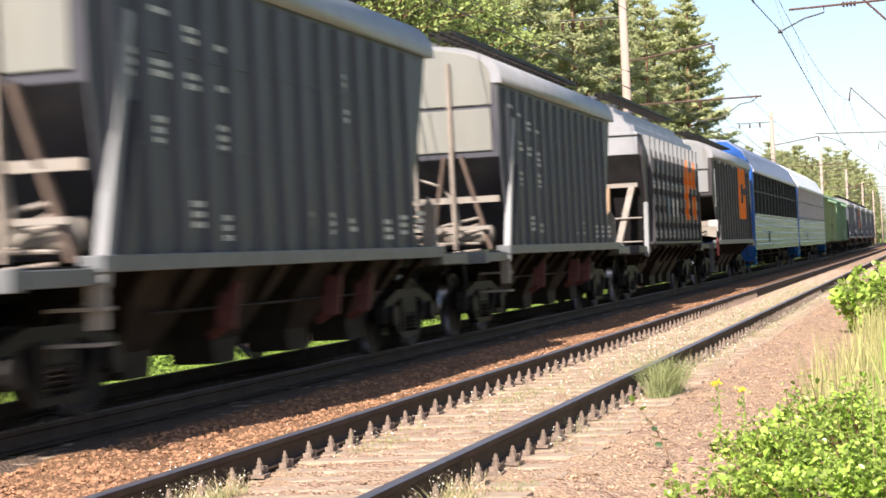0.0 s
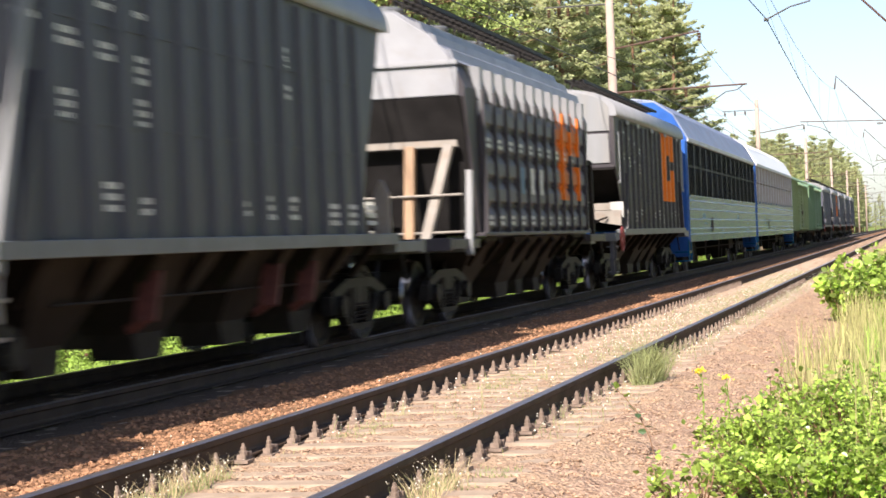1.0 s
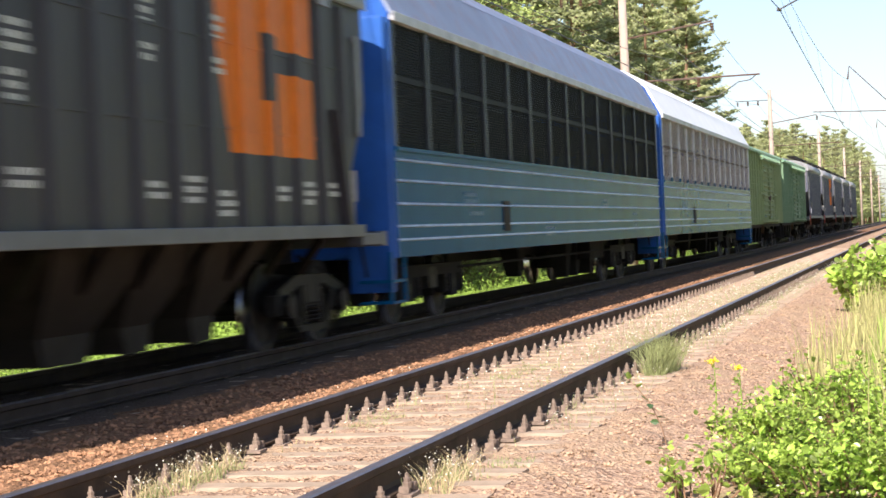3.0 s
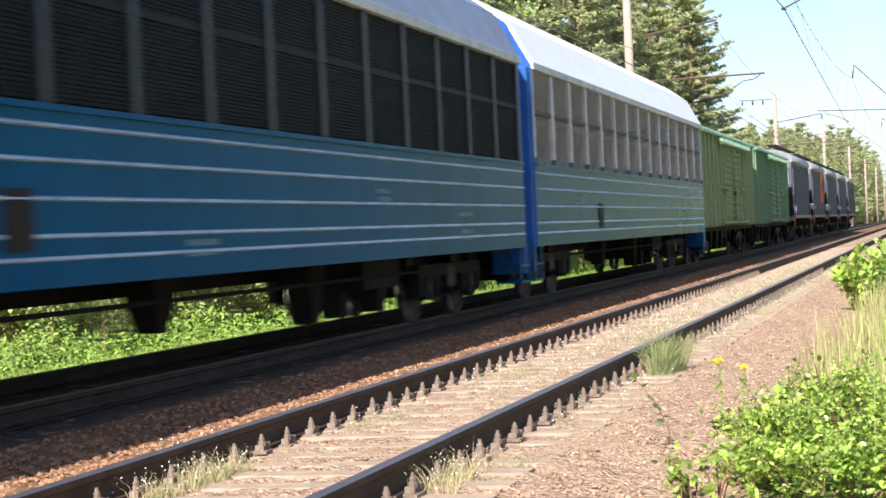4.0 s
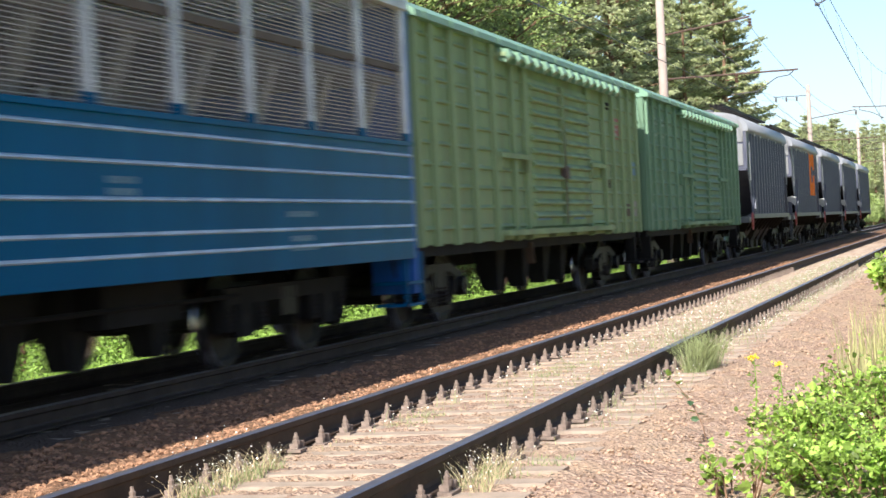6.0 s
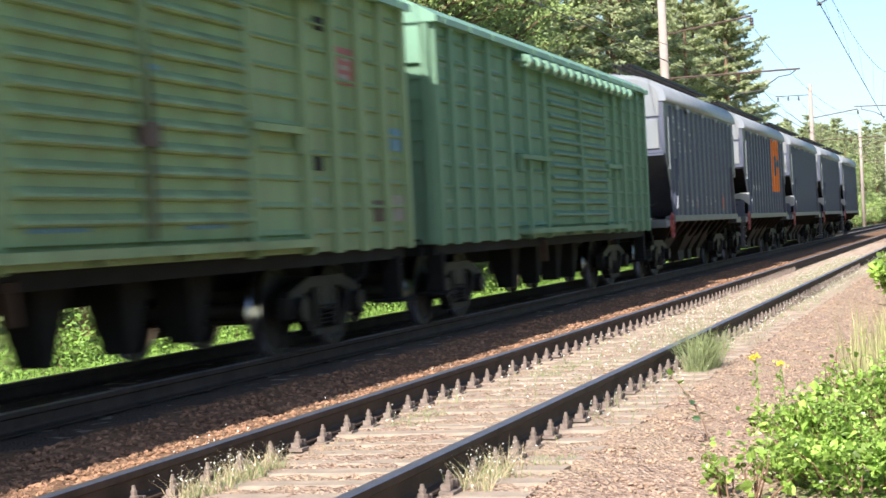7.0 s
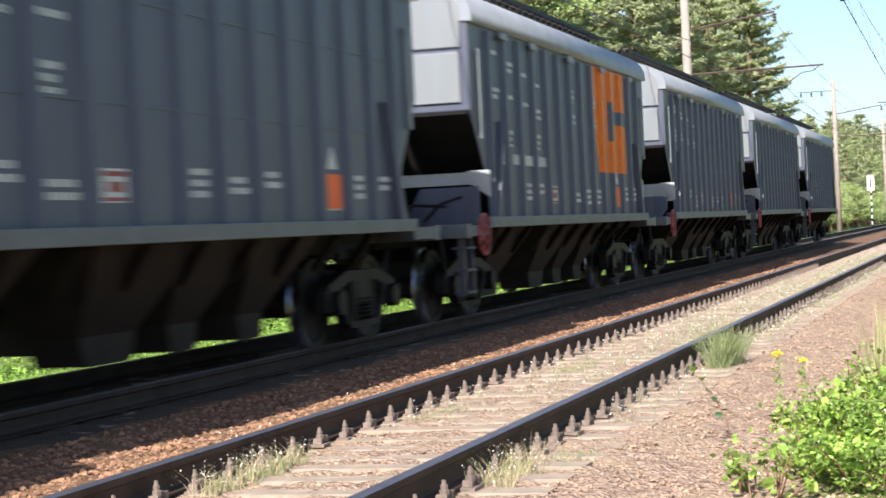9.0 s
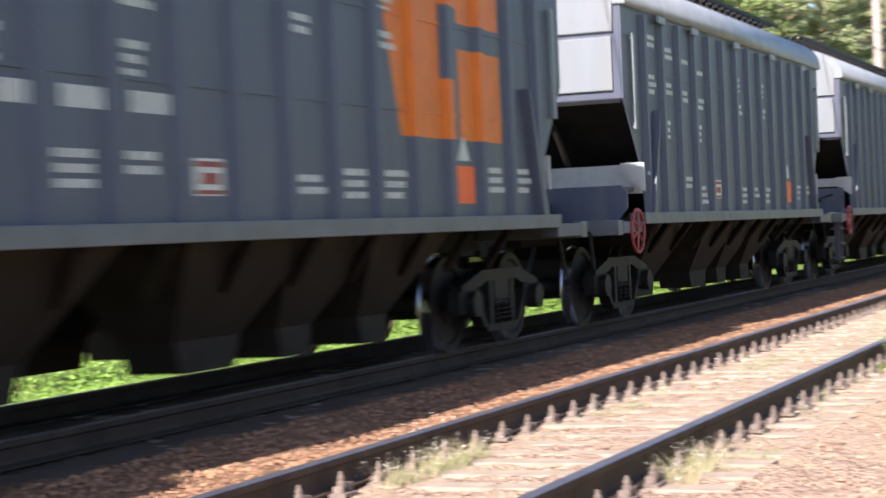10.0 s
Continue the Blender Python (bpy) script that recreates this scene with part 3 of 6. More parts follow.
def hopper_wagon(label, paint, center, half_top=6.2, half_bot=5.42, ribs=13, front="panel", hw=1.5, roof=None, seed=0, spots=(), cone=False, guard="thin"):
    """A covered four-axle hopper wagon; its front end faces -y."""
    random.seed(seed)
    mark_boxes = [(1.4, 4.4, 2, 4)] if "mark" in paint.name else []
    w = thing("hopper_wagon", label, "hopper wagon", group="freight train wagons")
    zb, ze, zk = 1.33, 3.9, 2.72
    out = [(-half_bot, zb), (half_bot, zb), (half_bot + 0.12, 1.9), (half_top, zk), (half_top, ze), (-half_top, ze), (-half_top, zk), (-half_bot - 0.12, 1.9)]
    rear = half_bot
    if front == "open":
        rear = 4.05
        out = [(-half_bot, zb), (rear, zb), (4.32, 2.2), (4.9, 3.4), (5.12, ze), (-half_top, ze), (-half_top, zk), (-half_bot - 0.12, 1.9)]
    body = Form()
    if front == "bulge":
        # trapezoid body: short at the sill, long under the roof
        secs = []
        for y, z0 in ((-half_top, 3.36), (-half_bot - 0.1, zb), (half_bot + 0.1, zb), (half_top, 3.36)):
            secs += [(-hw, y, z0), (hw, y, z0), (hw, y, 3.5), (hw - 0.16, y, ze), (-hw + 0.16, y, ze), (-hw, y, 3.5)]
        fs = [tuple(range(6))[::-1], tuple(range(18, 24))]
        for q in range(3):
            fs += [(q * 6 + k, q * 6 + (k + 1) % 6, q * 6 + 6 + (k + 1) % 6, q * 6 + 6 + k) for k in range(6)]
        body.add(secs, fs)
    else:
        deep = half_bot - 1.35
        inner = [(-deep, zb), (deep, zb), (half_top, zk), (half_top, ze), (-half_top, ze), (-half_top, zk)]
        if front == "open":
            inner[1:4] = [(3.2, zb), (4.3, zk), (5.05, ze)]
        body.extrude(inner, "x", -hw + 0.02, hw - 0.02)
        for s in (-1, 1):
            part("side_sheet", Form().extrude(out, "x", *sorted((s * (hw - 0.02), s * hw))), paint, w)
    part("body", body, paint, w, bevel=0.012)
    # horizontal seams and upright ribs
    n = ribs
    for s in (-1, 1):
        rib = Form()
        xi, xa = s * (hw - 0.01), s * (hw + 0.06)
        if front == "bulge":
            rib.box(*sorted((xi, s * (hw + 0.1))), -0.035, 0.035, zb, 3.5)
        else:
            rib.add([(xi, -0.11, zb), (xa, -0.05, zb), (xa, 0.05, zb), (xi, 0.11, zb),
                     (xi, -0.11, ze - 0.1), (xa, -0.05, ze - 0.1), (xa, 0.05, ze - 0.1), (xi, 0.11, ze - 0.1)],
                    [(0, 1, 5, 4), (1, 2, 6, 5), (2, 3, 7, 6), (0, 3, 2, 1), (4, 5, 6, 7)])
        fin = Form().add([(s * (hw - 0.02), -0.02, 2.95), (s * (hw - 0.02), 0.02, 2.95), (s * (hw + 0.05), 0, 2.95),
                          (s * (hw - 0.2), -0.2, 3.88), (s * (hw - 0.2), 0.2, 3.88), (s * (hw + 0.07), 0.12, 3.84), (s * (hw + 0.07), -0.12, 3.84)],
                         [(0, 1, 2), (0, 2, 6, 3), (2, 5, 6), (1, 4, 5, 2), (3, 6, 5, 4), (0, 3, 4, 1)])
        rib_me, fin_me = rib.mesh("side_rib", paint), fin.mesh("side_gusset", M_ROOF)
        for k in range(n + 1):
            y = -half_bot + 0.1 + (half_bot + rear - 0.2) * k / n
            part("side_rib", side_paint(rib_me, paint, y, mark_boxes), None, w).location.y = y
            if front == "bulge":
                part("side_gusset", fin_me, None, w, "pale grey gusset").location.y = y
        if front == "bulge":
            # panels lighter than the ribs: skylight on their slopes is put into the paint
            pitch = (2 * half_bot - 0.2) / n
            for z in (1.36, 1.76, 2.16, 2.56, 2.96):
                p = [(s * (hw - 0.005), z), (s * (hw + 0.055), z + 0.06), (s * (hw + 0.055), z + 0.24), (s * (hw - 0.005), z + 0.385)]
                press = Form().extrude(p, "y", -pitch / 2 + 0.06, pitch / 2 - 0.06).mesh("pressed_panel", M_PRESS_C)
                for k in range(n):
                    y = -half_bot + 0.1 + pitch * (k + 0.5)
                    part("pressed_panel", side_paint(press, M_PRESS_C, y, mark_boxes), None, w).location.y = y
            if s > 0:
                for y, mt in ((-1.62, M_FADEDBLUE), (-0.8, M_LETTER), (0.0, M_LETTER)):
                    part("paint_patch", Form().box(hw + 0.057, hw + 0.062, y - 0.13, y + 0.13, 1.96, 2.4), mt, w, "faded painted patch on the side")
        for z in ((1.75, 2.15, 2.55, 2.95, 3.35) if front == "bulge" else (2.28, 3.1)):
            seam = Form().box(*sorted((xi, s * (hw + (0.03 if front == "bulge" else 0.012)))), -half_bot, rear, z - 0.015, z + 0.015)
            part("side_seam", seam, paint, w)
        if front != "bulge":
            for e in (-1, 1) if front == "panel" else (-1,):
                part("corner_gusset", Form().extrude([(e * (half_bot - 0.04), zb), (e * (half_bot - 0.2), zb), (e * (half_bot - 0.52), 2.62), (e * (half_bot - 0.5), 2.62)], "x", *sorted((s * hw, s * (hw + 0.1)))), paint, w)
    # sill
    sill_mat = M_SILL if front != "bulge" else M_GREYWARM
    for s in (-1, 1):
        x0, x1 = sorted((s * 1.38, s * 1.6))
        sill = Form()
        if front == "bulge":
            sill.box(x0, x1, -half_bot - 0.1, half_bot + 0.1, 1.27, 1.33)
        else:
            sill.box(x0, x1, -half_bot - 0.35, half_bot + 0.35, 1.2, 1.34)
        part("sill", sill, sill_mat, w, bevel=0.01)
        for e in (-1, 1):
            part("platform_edge", Form().box(*sorted((s * 1.36, s * 1.55)), *sorted((e * (half_bot + 0.36), e * 6.59)), 1.1, 1.24), M_GREYBLUE if front == "panel" else sill_mat, w, bevel=0.01)
    for e in (-1, 1):
        part("buffer_beam", Form().box(-1.55, 1.55, *sorted((e * 6.6, e * 6.8)), 1.08, 1.26), sill_mat, w, bevel=0.01)
    # roof
    half_roof = [(0, 4.72), (0.5, 4.68), (0.78, 4.5), (0.86, 4.5), (0.9, 4.38), (1.0, 4.3), (1.08, 4.3), (1.12, 4.16), (1.24, 4.06), (1.32, 4.06), (1.36, 3.92), (1.42, 3.86)]
    rp = roof_profile(hw + 0.07, ze - 0.04, 4.5) if front != "bulge" else [(-x, z) for x, z in reversed(half_roof[1:])] + half_roof
    part("roof", rounded(Form().extrude(rp, "y", -half_top - 0.03, half_top + 0.03).mesh("roof", roof or M_ROOF), front != "bulge"), None, w, "light grey rounded roof")
    if front == "panel":
        tab = Form().box(hw + 0.055, hw + 0.085, -0.17, 0.17, 3.74, 3.83).mesh("eave_tab", M_ROOF)
        for y in (-4.6, -2.9, -0.4, 2.1, 4.6):
            part("eave_tab", tab, None, w).location.y = y
    # filling hatches and running boards
    top = 4.5 if front != "bulge" else 4.72
    hatch = Form().turned([(top - 0.05, 0.33), (top + 0.12, 0.33), (top + 0.16, 0.28)], 16, "z").mesh("hatch", M_SILL)
    for k in range(4):
        part("hatch", hatch, None, w).location.y = -4.2 + 2.8 * k
    lift = top + (0.12 if front == "bulge" else 0.2)
    wk = Form()
    for s in (-1, 1):
        for xo in (0.42, 0.58, 0.74):
            wk.box(*sorted((s * xo, s * (xo + 0.06))), -half_top + 0.1, half_top - 0.1, lift, lift + 0.035)
        wk.box(*sorted((s * 0.82, s * 0.85)), -half_top + 0.1, half_top - 0.1, lift - 0.045, lift + 0.02)
        for k in range(int(half_top * 2 / 0.42)):
            y = -half_top + 0.2 + k * 0.42
            wk.box(*sorted((s * 0.4, s * 0.82)), y, y + 0.09, lift - 0.04, lift)
            if k % 4 == 0:
                wk.beam((s * 0.5, y, top - 0.08), (s * 0.6, y, lift), 0.04)
    part("running_board", wk, M_BLACK, w, "dark slatted running board on the roof")
    # ends
    for e in (-1, 1):
        sheet = Form()
        y0, y1 = sorted((e * half_top, e * (half_top + 0.035)))
        if front == "bulge":
            sheet.box(-1.4, 1.4, y0, y1, 3.38, 3.82)
            sheet.extrude([(-1.32, 3.9), (1.32, 3.9), (1.0, 4.28), (0.45, 4.66), (-0.45, 4.66), (-1.0, 4.28)], "y", y0, y1)
            sheet.box(-1.42, 1.42, *sorted((e * half_top, e * (half_top + 0.09))), 3.83, 3.9)
        else:
            for s in (-1, 1) if front == "panel" or e < 0 else ():
                sheet.box(*sorted((s * 0.04, s * (hw - 0.12))), y0, y1, 2.82, 3.47)
            prof = [(x * 0.94, z) for x, z in roof_profile(hw, ze, 4.44)]
            sheet.extrude([(-hw + 0.1, 3.53)] + prof + [(hw - 0.1, 3.53)], "y", y0, y1)
        part("end_panel", sheet, {"panel": M_WHITE, "open": M_ENDGREY, "bulge": M_ROOF}[front], w, "dusty white end panel", bevel=0.008)
        # near-black sheet laid over the slope, the end's shade in its colour
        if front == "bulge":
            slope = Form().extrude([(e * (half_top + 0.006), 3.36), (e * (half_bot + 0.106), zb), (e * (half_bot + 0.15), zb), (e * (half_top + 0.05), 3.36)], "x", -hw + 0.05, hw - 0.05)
            part("end_slope_sheet", slope, M_SHADE, w)
        # slope cover: wagon paint without a guard, else near-black with shade coloured in
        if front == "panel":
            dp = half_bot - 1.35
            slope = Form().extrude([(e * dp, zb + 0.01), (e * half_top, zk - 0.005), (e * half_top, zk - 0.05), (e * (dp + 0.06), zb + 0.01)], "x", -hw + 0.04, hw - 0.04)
            part("end_slope_sheet", slope, paint if guard == "none" else M_SHADE, w)
        deck = Form().box(-1.45, 1.45, *sorted((e * (half_bot - 1.3), e * 6.7)), 1.2, 1.26)
        part("end_platform", deck, M_UNDER, w)
        if front == "panel":
            yb = e * (half_bot + 0.1)
            if guard != "none":
                st = Form().box(-1.5, 1.5, *sorted((yb, yb + e * 0.04)), 1.58 if guard == "full" else 1.78, 1.94)
                part("end_beam", st, M_CREAM if guard == "cream" else M_PALE, w, "dusty cross beam")
                for s in (-1, 1):
                    part("end_bracket", Form().extrude([(s * 1.25, 1.8), (s * 1.55, 1.6), (s * 1.55, 1.96), (s * 1.25, 1.96)], "y", *sorted((yb + e * 0.045, yb + e * 0.09))), M_PALE, w)
            if guard in ("full", "cream"):
                if guard == "full":
                    sk = Form().extrude([(-1.45, 1.24), (1.32, 1.24), (1.45, 1.4), (1.45, 1.6), (1.38, 1.68), (-1.45, 1.68)], "y", *sorted((yb + e * 0.5, yb + e * 0.56)))
                    sk.box(-1.4, 1.4, *sorted((yb + e * 0.05, yb + e * 0.5)), 1.62, 1.66)
                else:
                    sk = Form().extrude([(-1.5, 1.66), (-0.6, 1.7), (0.7, 1.7), (1.05, 1.5), (1.5, 1.42), (1.5, 1.77), (-1.5, 1.77)], "y", *sorted((yb + e * 0.1, yb + e * 0.16)))
                part("end_guard", sk, paint if guard == "full" else M_CREAM, w)
            if e < 0:
                lad = Form()
                for yy in (0.75, 1.15):
                    lad.beam((1.42, yb - yy, 0.35), (1.42, yb - yy, 1.24), 0.05, 0.08)
                for z in (0.38, 0.66, 0.94):
                    lad.box(1.3, 1.5, yb - 1.17, yb - 0.73, z, z + 0.03)
                if guard not in ("full", "none"):
                    part("step_ladder", lad, M_GREYGREEN, w)
                gear = Form().box(-0.4, 0.5, yb - 0.75, yb - 0.35, 1.27, 1.5)
                part("brake_gear", gear, M_GREYGREEN, w)
                for x0, x1, z0, z1 in ((-0.9, -0.5, 1.3, 1.7), (-0.2, 0.15, 1.28, 1.75), (0.7, 1.2, 1.32, 1.62), (1.0, 0.2, 1.5, 1.45)):
                    part("brake_pipe", Form().rod([(x0, yb - 0.3, z0), ((x0 + x1) / 2, yb - 0.42, (z0 + z1) / 2 + 0.06), (x1, yb - 0.22, z1)], 0.024, 6), M_UNDER, w)
                part("air_tank", Form().rod([(-0.5, yb - 0.2, 1.4), (-0.46, yb - 0.2, 1.4), (0.36, yb - 0.2, 1.4), (0.4, yb - 0.2, 1.4)], [0.07, 0.12, 0.12, 0.07], 14), M_SILL, w, "grey brake cylinder", smooth=True)
            if e < 0 and guard == "thin":
                for a, b in (((-1.2, -half_top - 0.02, 2.8), (0.15, yb - 0.25, 2.3)), ((-1.35, -half_top + 0.1, 2.5), (-0.2, yb - 0.2, 1.98)), ((0.15, yb - 0.25, 2.3), (0.3, yb - 0.1, 1.98))):
                    part("diagonal_stay", Form().rod([a, b], 0.028, 6), M_UNDER, w)
                part("end_handrail", Form().rod([(-1.3, yb - 0.9, 1.26), (-1.3, yb - 0.9, 1.9), (-0.5, yb - 0.9, 1.95), (-0.5, yb - 0.9, 1.26)], 0.02, 6), M_GREYBLUE, w)
                part("platform_plate", Form().extrude([(0.35, 1.27), (1.4, 1.27), (1.4, 1.75), (0.6, 1.75)], "y", yb - 0.12, yb - 0.07), paint, w)
                part("valve_box", Form().box(-0.95, -0.6, yb - 0.55, yb - 0.3, 1.45, 1.75), M_BLACK, w, bevel=0.02)
                part("brake_hose", Form().rod([(-0.4, yb - 0.7, 1.5), (-0.1, yb - 0.8, 1.68), (0.35, yb - 0.75, 1.5), (0.6, yb - 0.7, 1.3)], 0.03, 6), M_BLACK, w)
            for x in (-0.9, 0.45):
                part("end_stay", Form().beam((x, e * (half_top - 0.15), 2.72), (x + 0.1, yb, 1.95), 0.06), M_UNDER, w)
        elif front == "open":
            fr = Form()
            yb = e * (half_bot + 0.28)
            if e < 0:
                fr.box(-1.45, 1.45, *sorted((yb, yb + e * 0.05)), 2.02, 2.12)
            else:
                fr.extrude([(1.3, 1.26), (1.5, 1.26), (1.5, 1.85), (1.4, 2.02), (1.3, 1.85)], "y", yb, yb + 0.06)
            for s in (-1, 1) if e < 0 else ():
                part("corner_post", Form().beam((s * 1.53, yb, 1.1), (s * 1.53, yb - e * 0.72, 3.35), 0.13, 0.1), M_WHITE, w, "dusty white slanting corner post", bevel=0.008)
                fr.box(*sorted((s * 1.42, s * 1.56)), *sorted((yb - e * 0.06, yb + e * 0.06)), 0.75, 1.1)
                for z in (0.62, 0.9):
                    fr.box(*sorted((s * 1.1, s * 1.58)), *sorted((yb - e * 0.12, yb + e * 0.12)), z, z + 0.03)
            if e < 0:
                fr.box(-1.3, 1.3, *sorted((yb, yb + e * 0.05)), 1.6, 1.66)
            part("end_frame", fr, M_CREAM, w, "dusty cream end frame with posts and rail")
            lad = Form()
            yl = e * (half_top + 0.08)
            for x in (-0.42, 0.16):
                lad.beam((x, yl, 1.75), (x, yl, 4.3), 0.1, 0.04)
            for k in range(9):
                lad.rod([(-0.42, yl, 1.85 + 0.3 * k), (0.16, yl, 1.85 + 0.3 * k)], 0.016)
            part("end_post", Form().beam((0.74, yl, 1.3), (0.74, yl, 4.2), 0.1, 0.06), M_STRUT, w, "dusty brown vertical end post", bevel=0.006)
            for x0, x1 in ((0.62, 0.3), (0.9, 1.25), (-0.6, -0.95)):
                part("end_strut", Form().beam((x0, yl + e * 0.02, 2.74), (x1, yb - e * 0.12, 1.3), 0.09, 0.06), M_INNER, w, "dusty brown strut")
            part("ladder", lad, M_CREAM, w)
            tank = Form().rod([(0.3, yb - e * 0.45, 1.52), (0.34, yb - e * 0.45, 1.52), (1.2, yb - e * 0.45, 1.52), (1.24, yb - e * 0.45, 1.52)], [0.1, 0.16, 0.16, 0.1], 14)
            part("air_tank", tank, M_CREAM, w, "dusty cream brake cylinder", smooth=True)
            for k in range(6):
                z = 1.29 + 0.06 * k
                part("brake_pipe", Form().rod([(-1.2, yb - e * 0.2, z), (-0.2, yb - e * 0.3, z + 0.09 * (k % 3)), (0.3, yb - e * 0.1, z - 0.06 + 0.12 * (k % 2)), (1.05, yb - e * 0.2, z + 0.04 * k)], 0.022), M_CREAM if k % 2 else M_STRUT, w)
            part("brake_pipe", Form().rod([(-0.6, yb, 2.7), (0.5, yb - e * 0.1, 2.3), (0.75, yb, 2.0), (0.8, yb, 1.5)], 0.025), M_CREAM, w)
        else:
            fr = Form()
            yb = e * (half_top - 0.05)
            fr.box(-1.35, 1.35, *sorted((yb, yb + e * 0.06)), 2.62, 2.72)
            part("end_post", Form().beam((0.62, yb, 2.64), (0.62, yb + e * 0.25, 1.2), 0.15), M_TAN, w, "tan vertical end post", bevel=0.008)
            part("air_tank", Form().rod([(-0.75, yb + e * 0.1, 1.75), (-0.7, yb + e * 0.1, 1.75), (0.2, yb + e * 0.1, 1.75), (0.25, yb + e * 0.1, 1.75)], [0.1, 0.17, 0.17, 0.1], 16), M_ENDGREY, w, "grey brake cylinder", smooth=True)
            part("control_box", Form().box(-0.2, 0.12, *sorted((yb + e * 0.2, yb + e * 0.45)), 1.15, 1.42), M_ENDGREY, w, bevel=0.015)
            fr.beam((1.22, yb, 2.65), (0.86, yb + e * 0.25, 1.2), 0.14)
            fr.beam((-1.1, yb, 2.65), (-0.6, yb + e * 0.25, 1.2), 0.13)
            for s in (-1, 1) if e < 0 else ():
                part("corner_post", Form().beam((s * 1.54, yb + e * 0.3, 1.0), (s * 1.54, yb + e * 0.1, 2.25), 0.12, 0.1), M_WHITE, w, "dusty white corner post", bevel=0.008)
            for z in (1.35, 1.9):
                fr.rod([(-1.45, yb + e * 0.25, z), (1.45, yb + e * 0.25, z)], 0.02)
            part("end_frame", fr, M_CREAM, w, "dusty cream end frame with slanting struts")
            if e > 0:
                # dark railed ladder cage over the rear platform
                for x in (-1.35, 0.1, 1.38):
                    part("cage_post", Form().beam((x, half_top + 0.85, 1.2), (x, half_top + 0.78, 2.75), 0.12, 0.1), M_UNDER, w)
                    part("cage_rail", Form().beam((x, half_top - 0.2, 2.72), (x, half_top + 0.8, 2.72), 0.06, 0.1), M_UNDER, w)
                for z in (1.75, 2.2, 2.65):
                    part("cage_rung", Form().rod([(-1.35, half_top + 0.8, z), (1.38, half_top + 0.8, z)], 0.03, 6), M_UNDER, w)
                part("brake_box", Form().box(0.2, 1.3, half_top + 0.15, half_top + 0.6, 1.28, 1.85), M_BLACK, w, bevel=0.03)
            part("end_step", Form().box(-1.2, 1.5, *sorted((yb - e * 0.1, yb + e * 0.5)), 1.05, 1.15), M_SILL, w)
    # white corner strip on the sides
    if front == "panel":
        for s in (-1, 1):
            for e in (-1, 1):
                strip = Form()
                strip.box(*sorted((s * (hw + 0.03), s * (hw + 0.055))), e * 5.85 - 0.045, e * 5.85 + 0.045, 2.36, 3.52)
                for z in (2.4, 3.48):
                    strip.box(*sorted((s * (hw - 0.01), s * (hw + 0.03))), e * 5.85 - 0.03, e * 5.85 + 0.03, z - 0.03, z + 0.03)
                part("corner_handrail", strip, M_WHITE, w, "white painted handrail strip")
    # discharge funnels
    funnels = {}
    for c, b in ((-3.3, 0.3), (-1.1, 0.3), (1.1, 0.3), (3.3, 0.3)) if front == "open" else ((-3.6, 0.38), (-0.72, 0.4), (0.73, 0.25), (2.3, 0.25)):
        a = 1.05 if b > 0.35 else 0.9
        for s in (-1, 1):
            if (s, b) not in funnels:
                fun = Form()
                xt0, xt1, xb0, xb1 = s * 0.06, s * 1.4, s * 0.45, s * 0.92
                fun.add([(xt0, -a, 1.25), (xt1, -a, 1.25), (xt1, a, 1.25), (xt0, a, 1.25),
                         (xb0, -b * 1.25, 0.48), (xb1, -b * 1.25, 0.48), (xb1, b * 1.25, 0.48), (xb0, b * 1.25, 0.48),
                         (xb0, -b, 0.24), (xb1, -b, 0.24), (xb1, b, 0.24), (xb0, b, 0.24)],
                        [(0, 1, 2, 3), (0, 4, 5, 1), (1, 5, 6, 2), (2, 6, 7, 3), (3, 7, 4, 0), (4, 8, 9, 5), (5, 9, 10, 6), (6, 10, 11, 7), (7, 11, 8, 4), (11, 10, 9, 8)])
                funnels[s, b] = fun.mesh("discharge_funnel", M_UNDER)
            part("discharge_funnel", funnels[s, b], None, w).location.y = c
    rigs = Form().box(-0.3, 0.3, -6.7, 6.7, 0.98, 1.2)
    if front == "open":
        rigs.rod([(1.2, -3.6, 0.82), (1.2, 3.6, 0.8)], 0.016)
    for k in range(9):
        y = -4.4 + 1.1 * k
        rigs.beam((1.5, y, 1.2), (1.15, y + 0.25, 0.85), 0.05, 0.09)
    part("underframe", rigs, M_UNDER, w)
    hwl = Form()
    for e in (-1,) if front == "panel" else ():
        f2 = wheel_ring((1.56, -half_bot - 0.6, 1.12), 0.26, 0.022)
        hwl.add(f2.v, f2.f)
        hwl.rod([(1.3, -half_bot - 0.6, 1.12), (1.56, -half_bot - 0.6, 1.12)], 0.025)
    if front == "panel":
        part("hand_wheel", hwl, M_RED, w, "red brake hand wheel")
    if front == "open":
        for y in (-2.3, 0.9, 2.1):
            part("brake_lever", Form().beam((1.36, y + 0.3, 1.05), (1.36, y + 0.1, 0.62), 0.05, 0.2).rod([(1.36, y + 0.1, 0.64), (1.2, y + 0.12, 0.55)], 0.05), M_RUSTRED, w, "dull red brake lever")
    if spots:
        tagged(part("lettering", text_bars(spots, hw + (0.056 if front == "bulge" else 0.001)), M_LETTER, w), "faded white stencilled markings", kind="stuff")
    if "orange mark" in label and cone:
        words = Form()
        for a, b in ((-4.1, -3.62), (-3.42, -2.92), (-2.62, -2.1)):
            for k in range(5):
                y = a + (b - a) * k / 5
                words.box(hw + 0.001, hw + 0.005, y, y + (b - a) / 5 * 0.78, 2.06, 2.2)
        part("lettering", words, M_LETTER, w, "row of worn white letters")
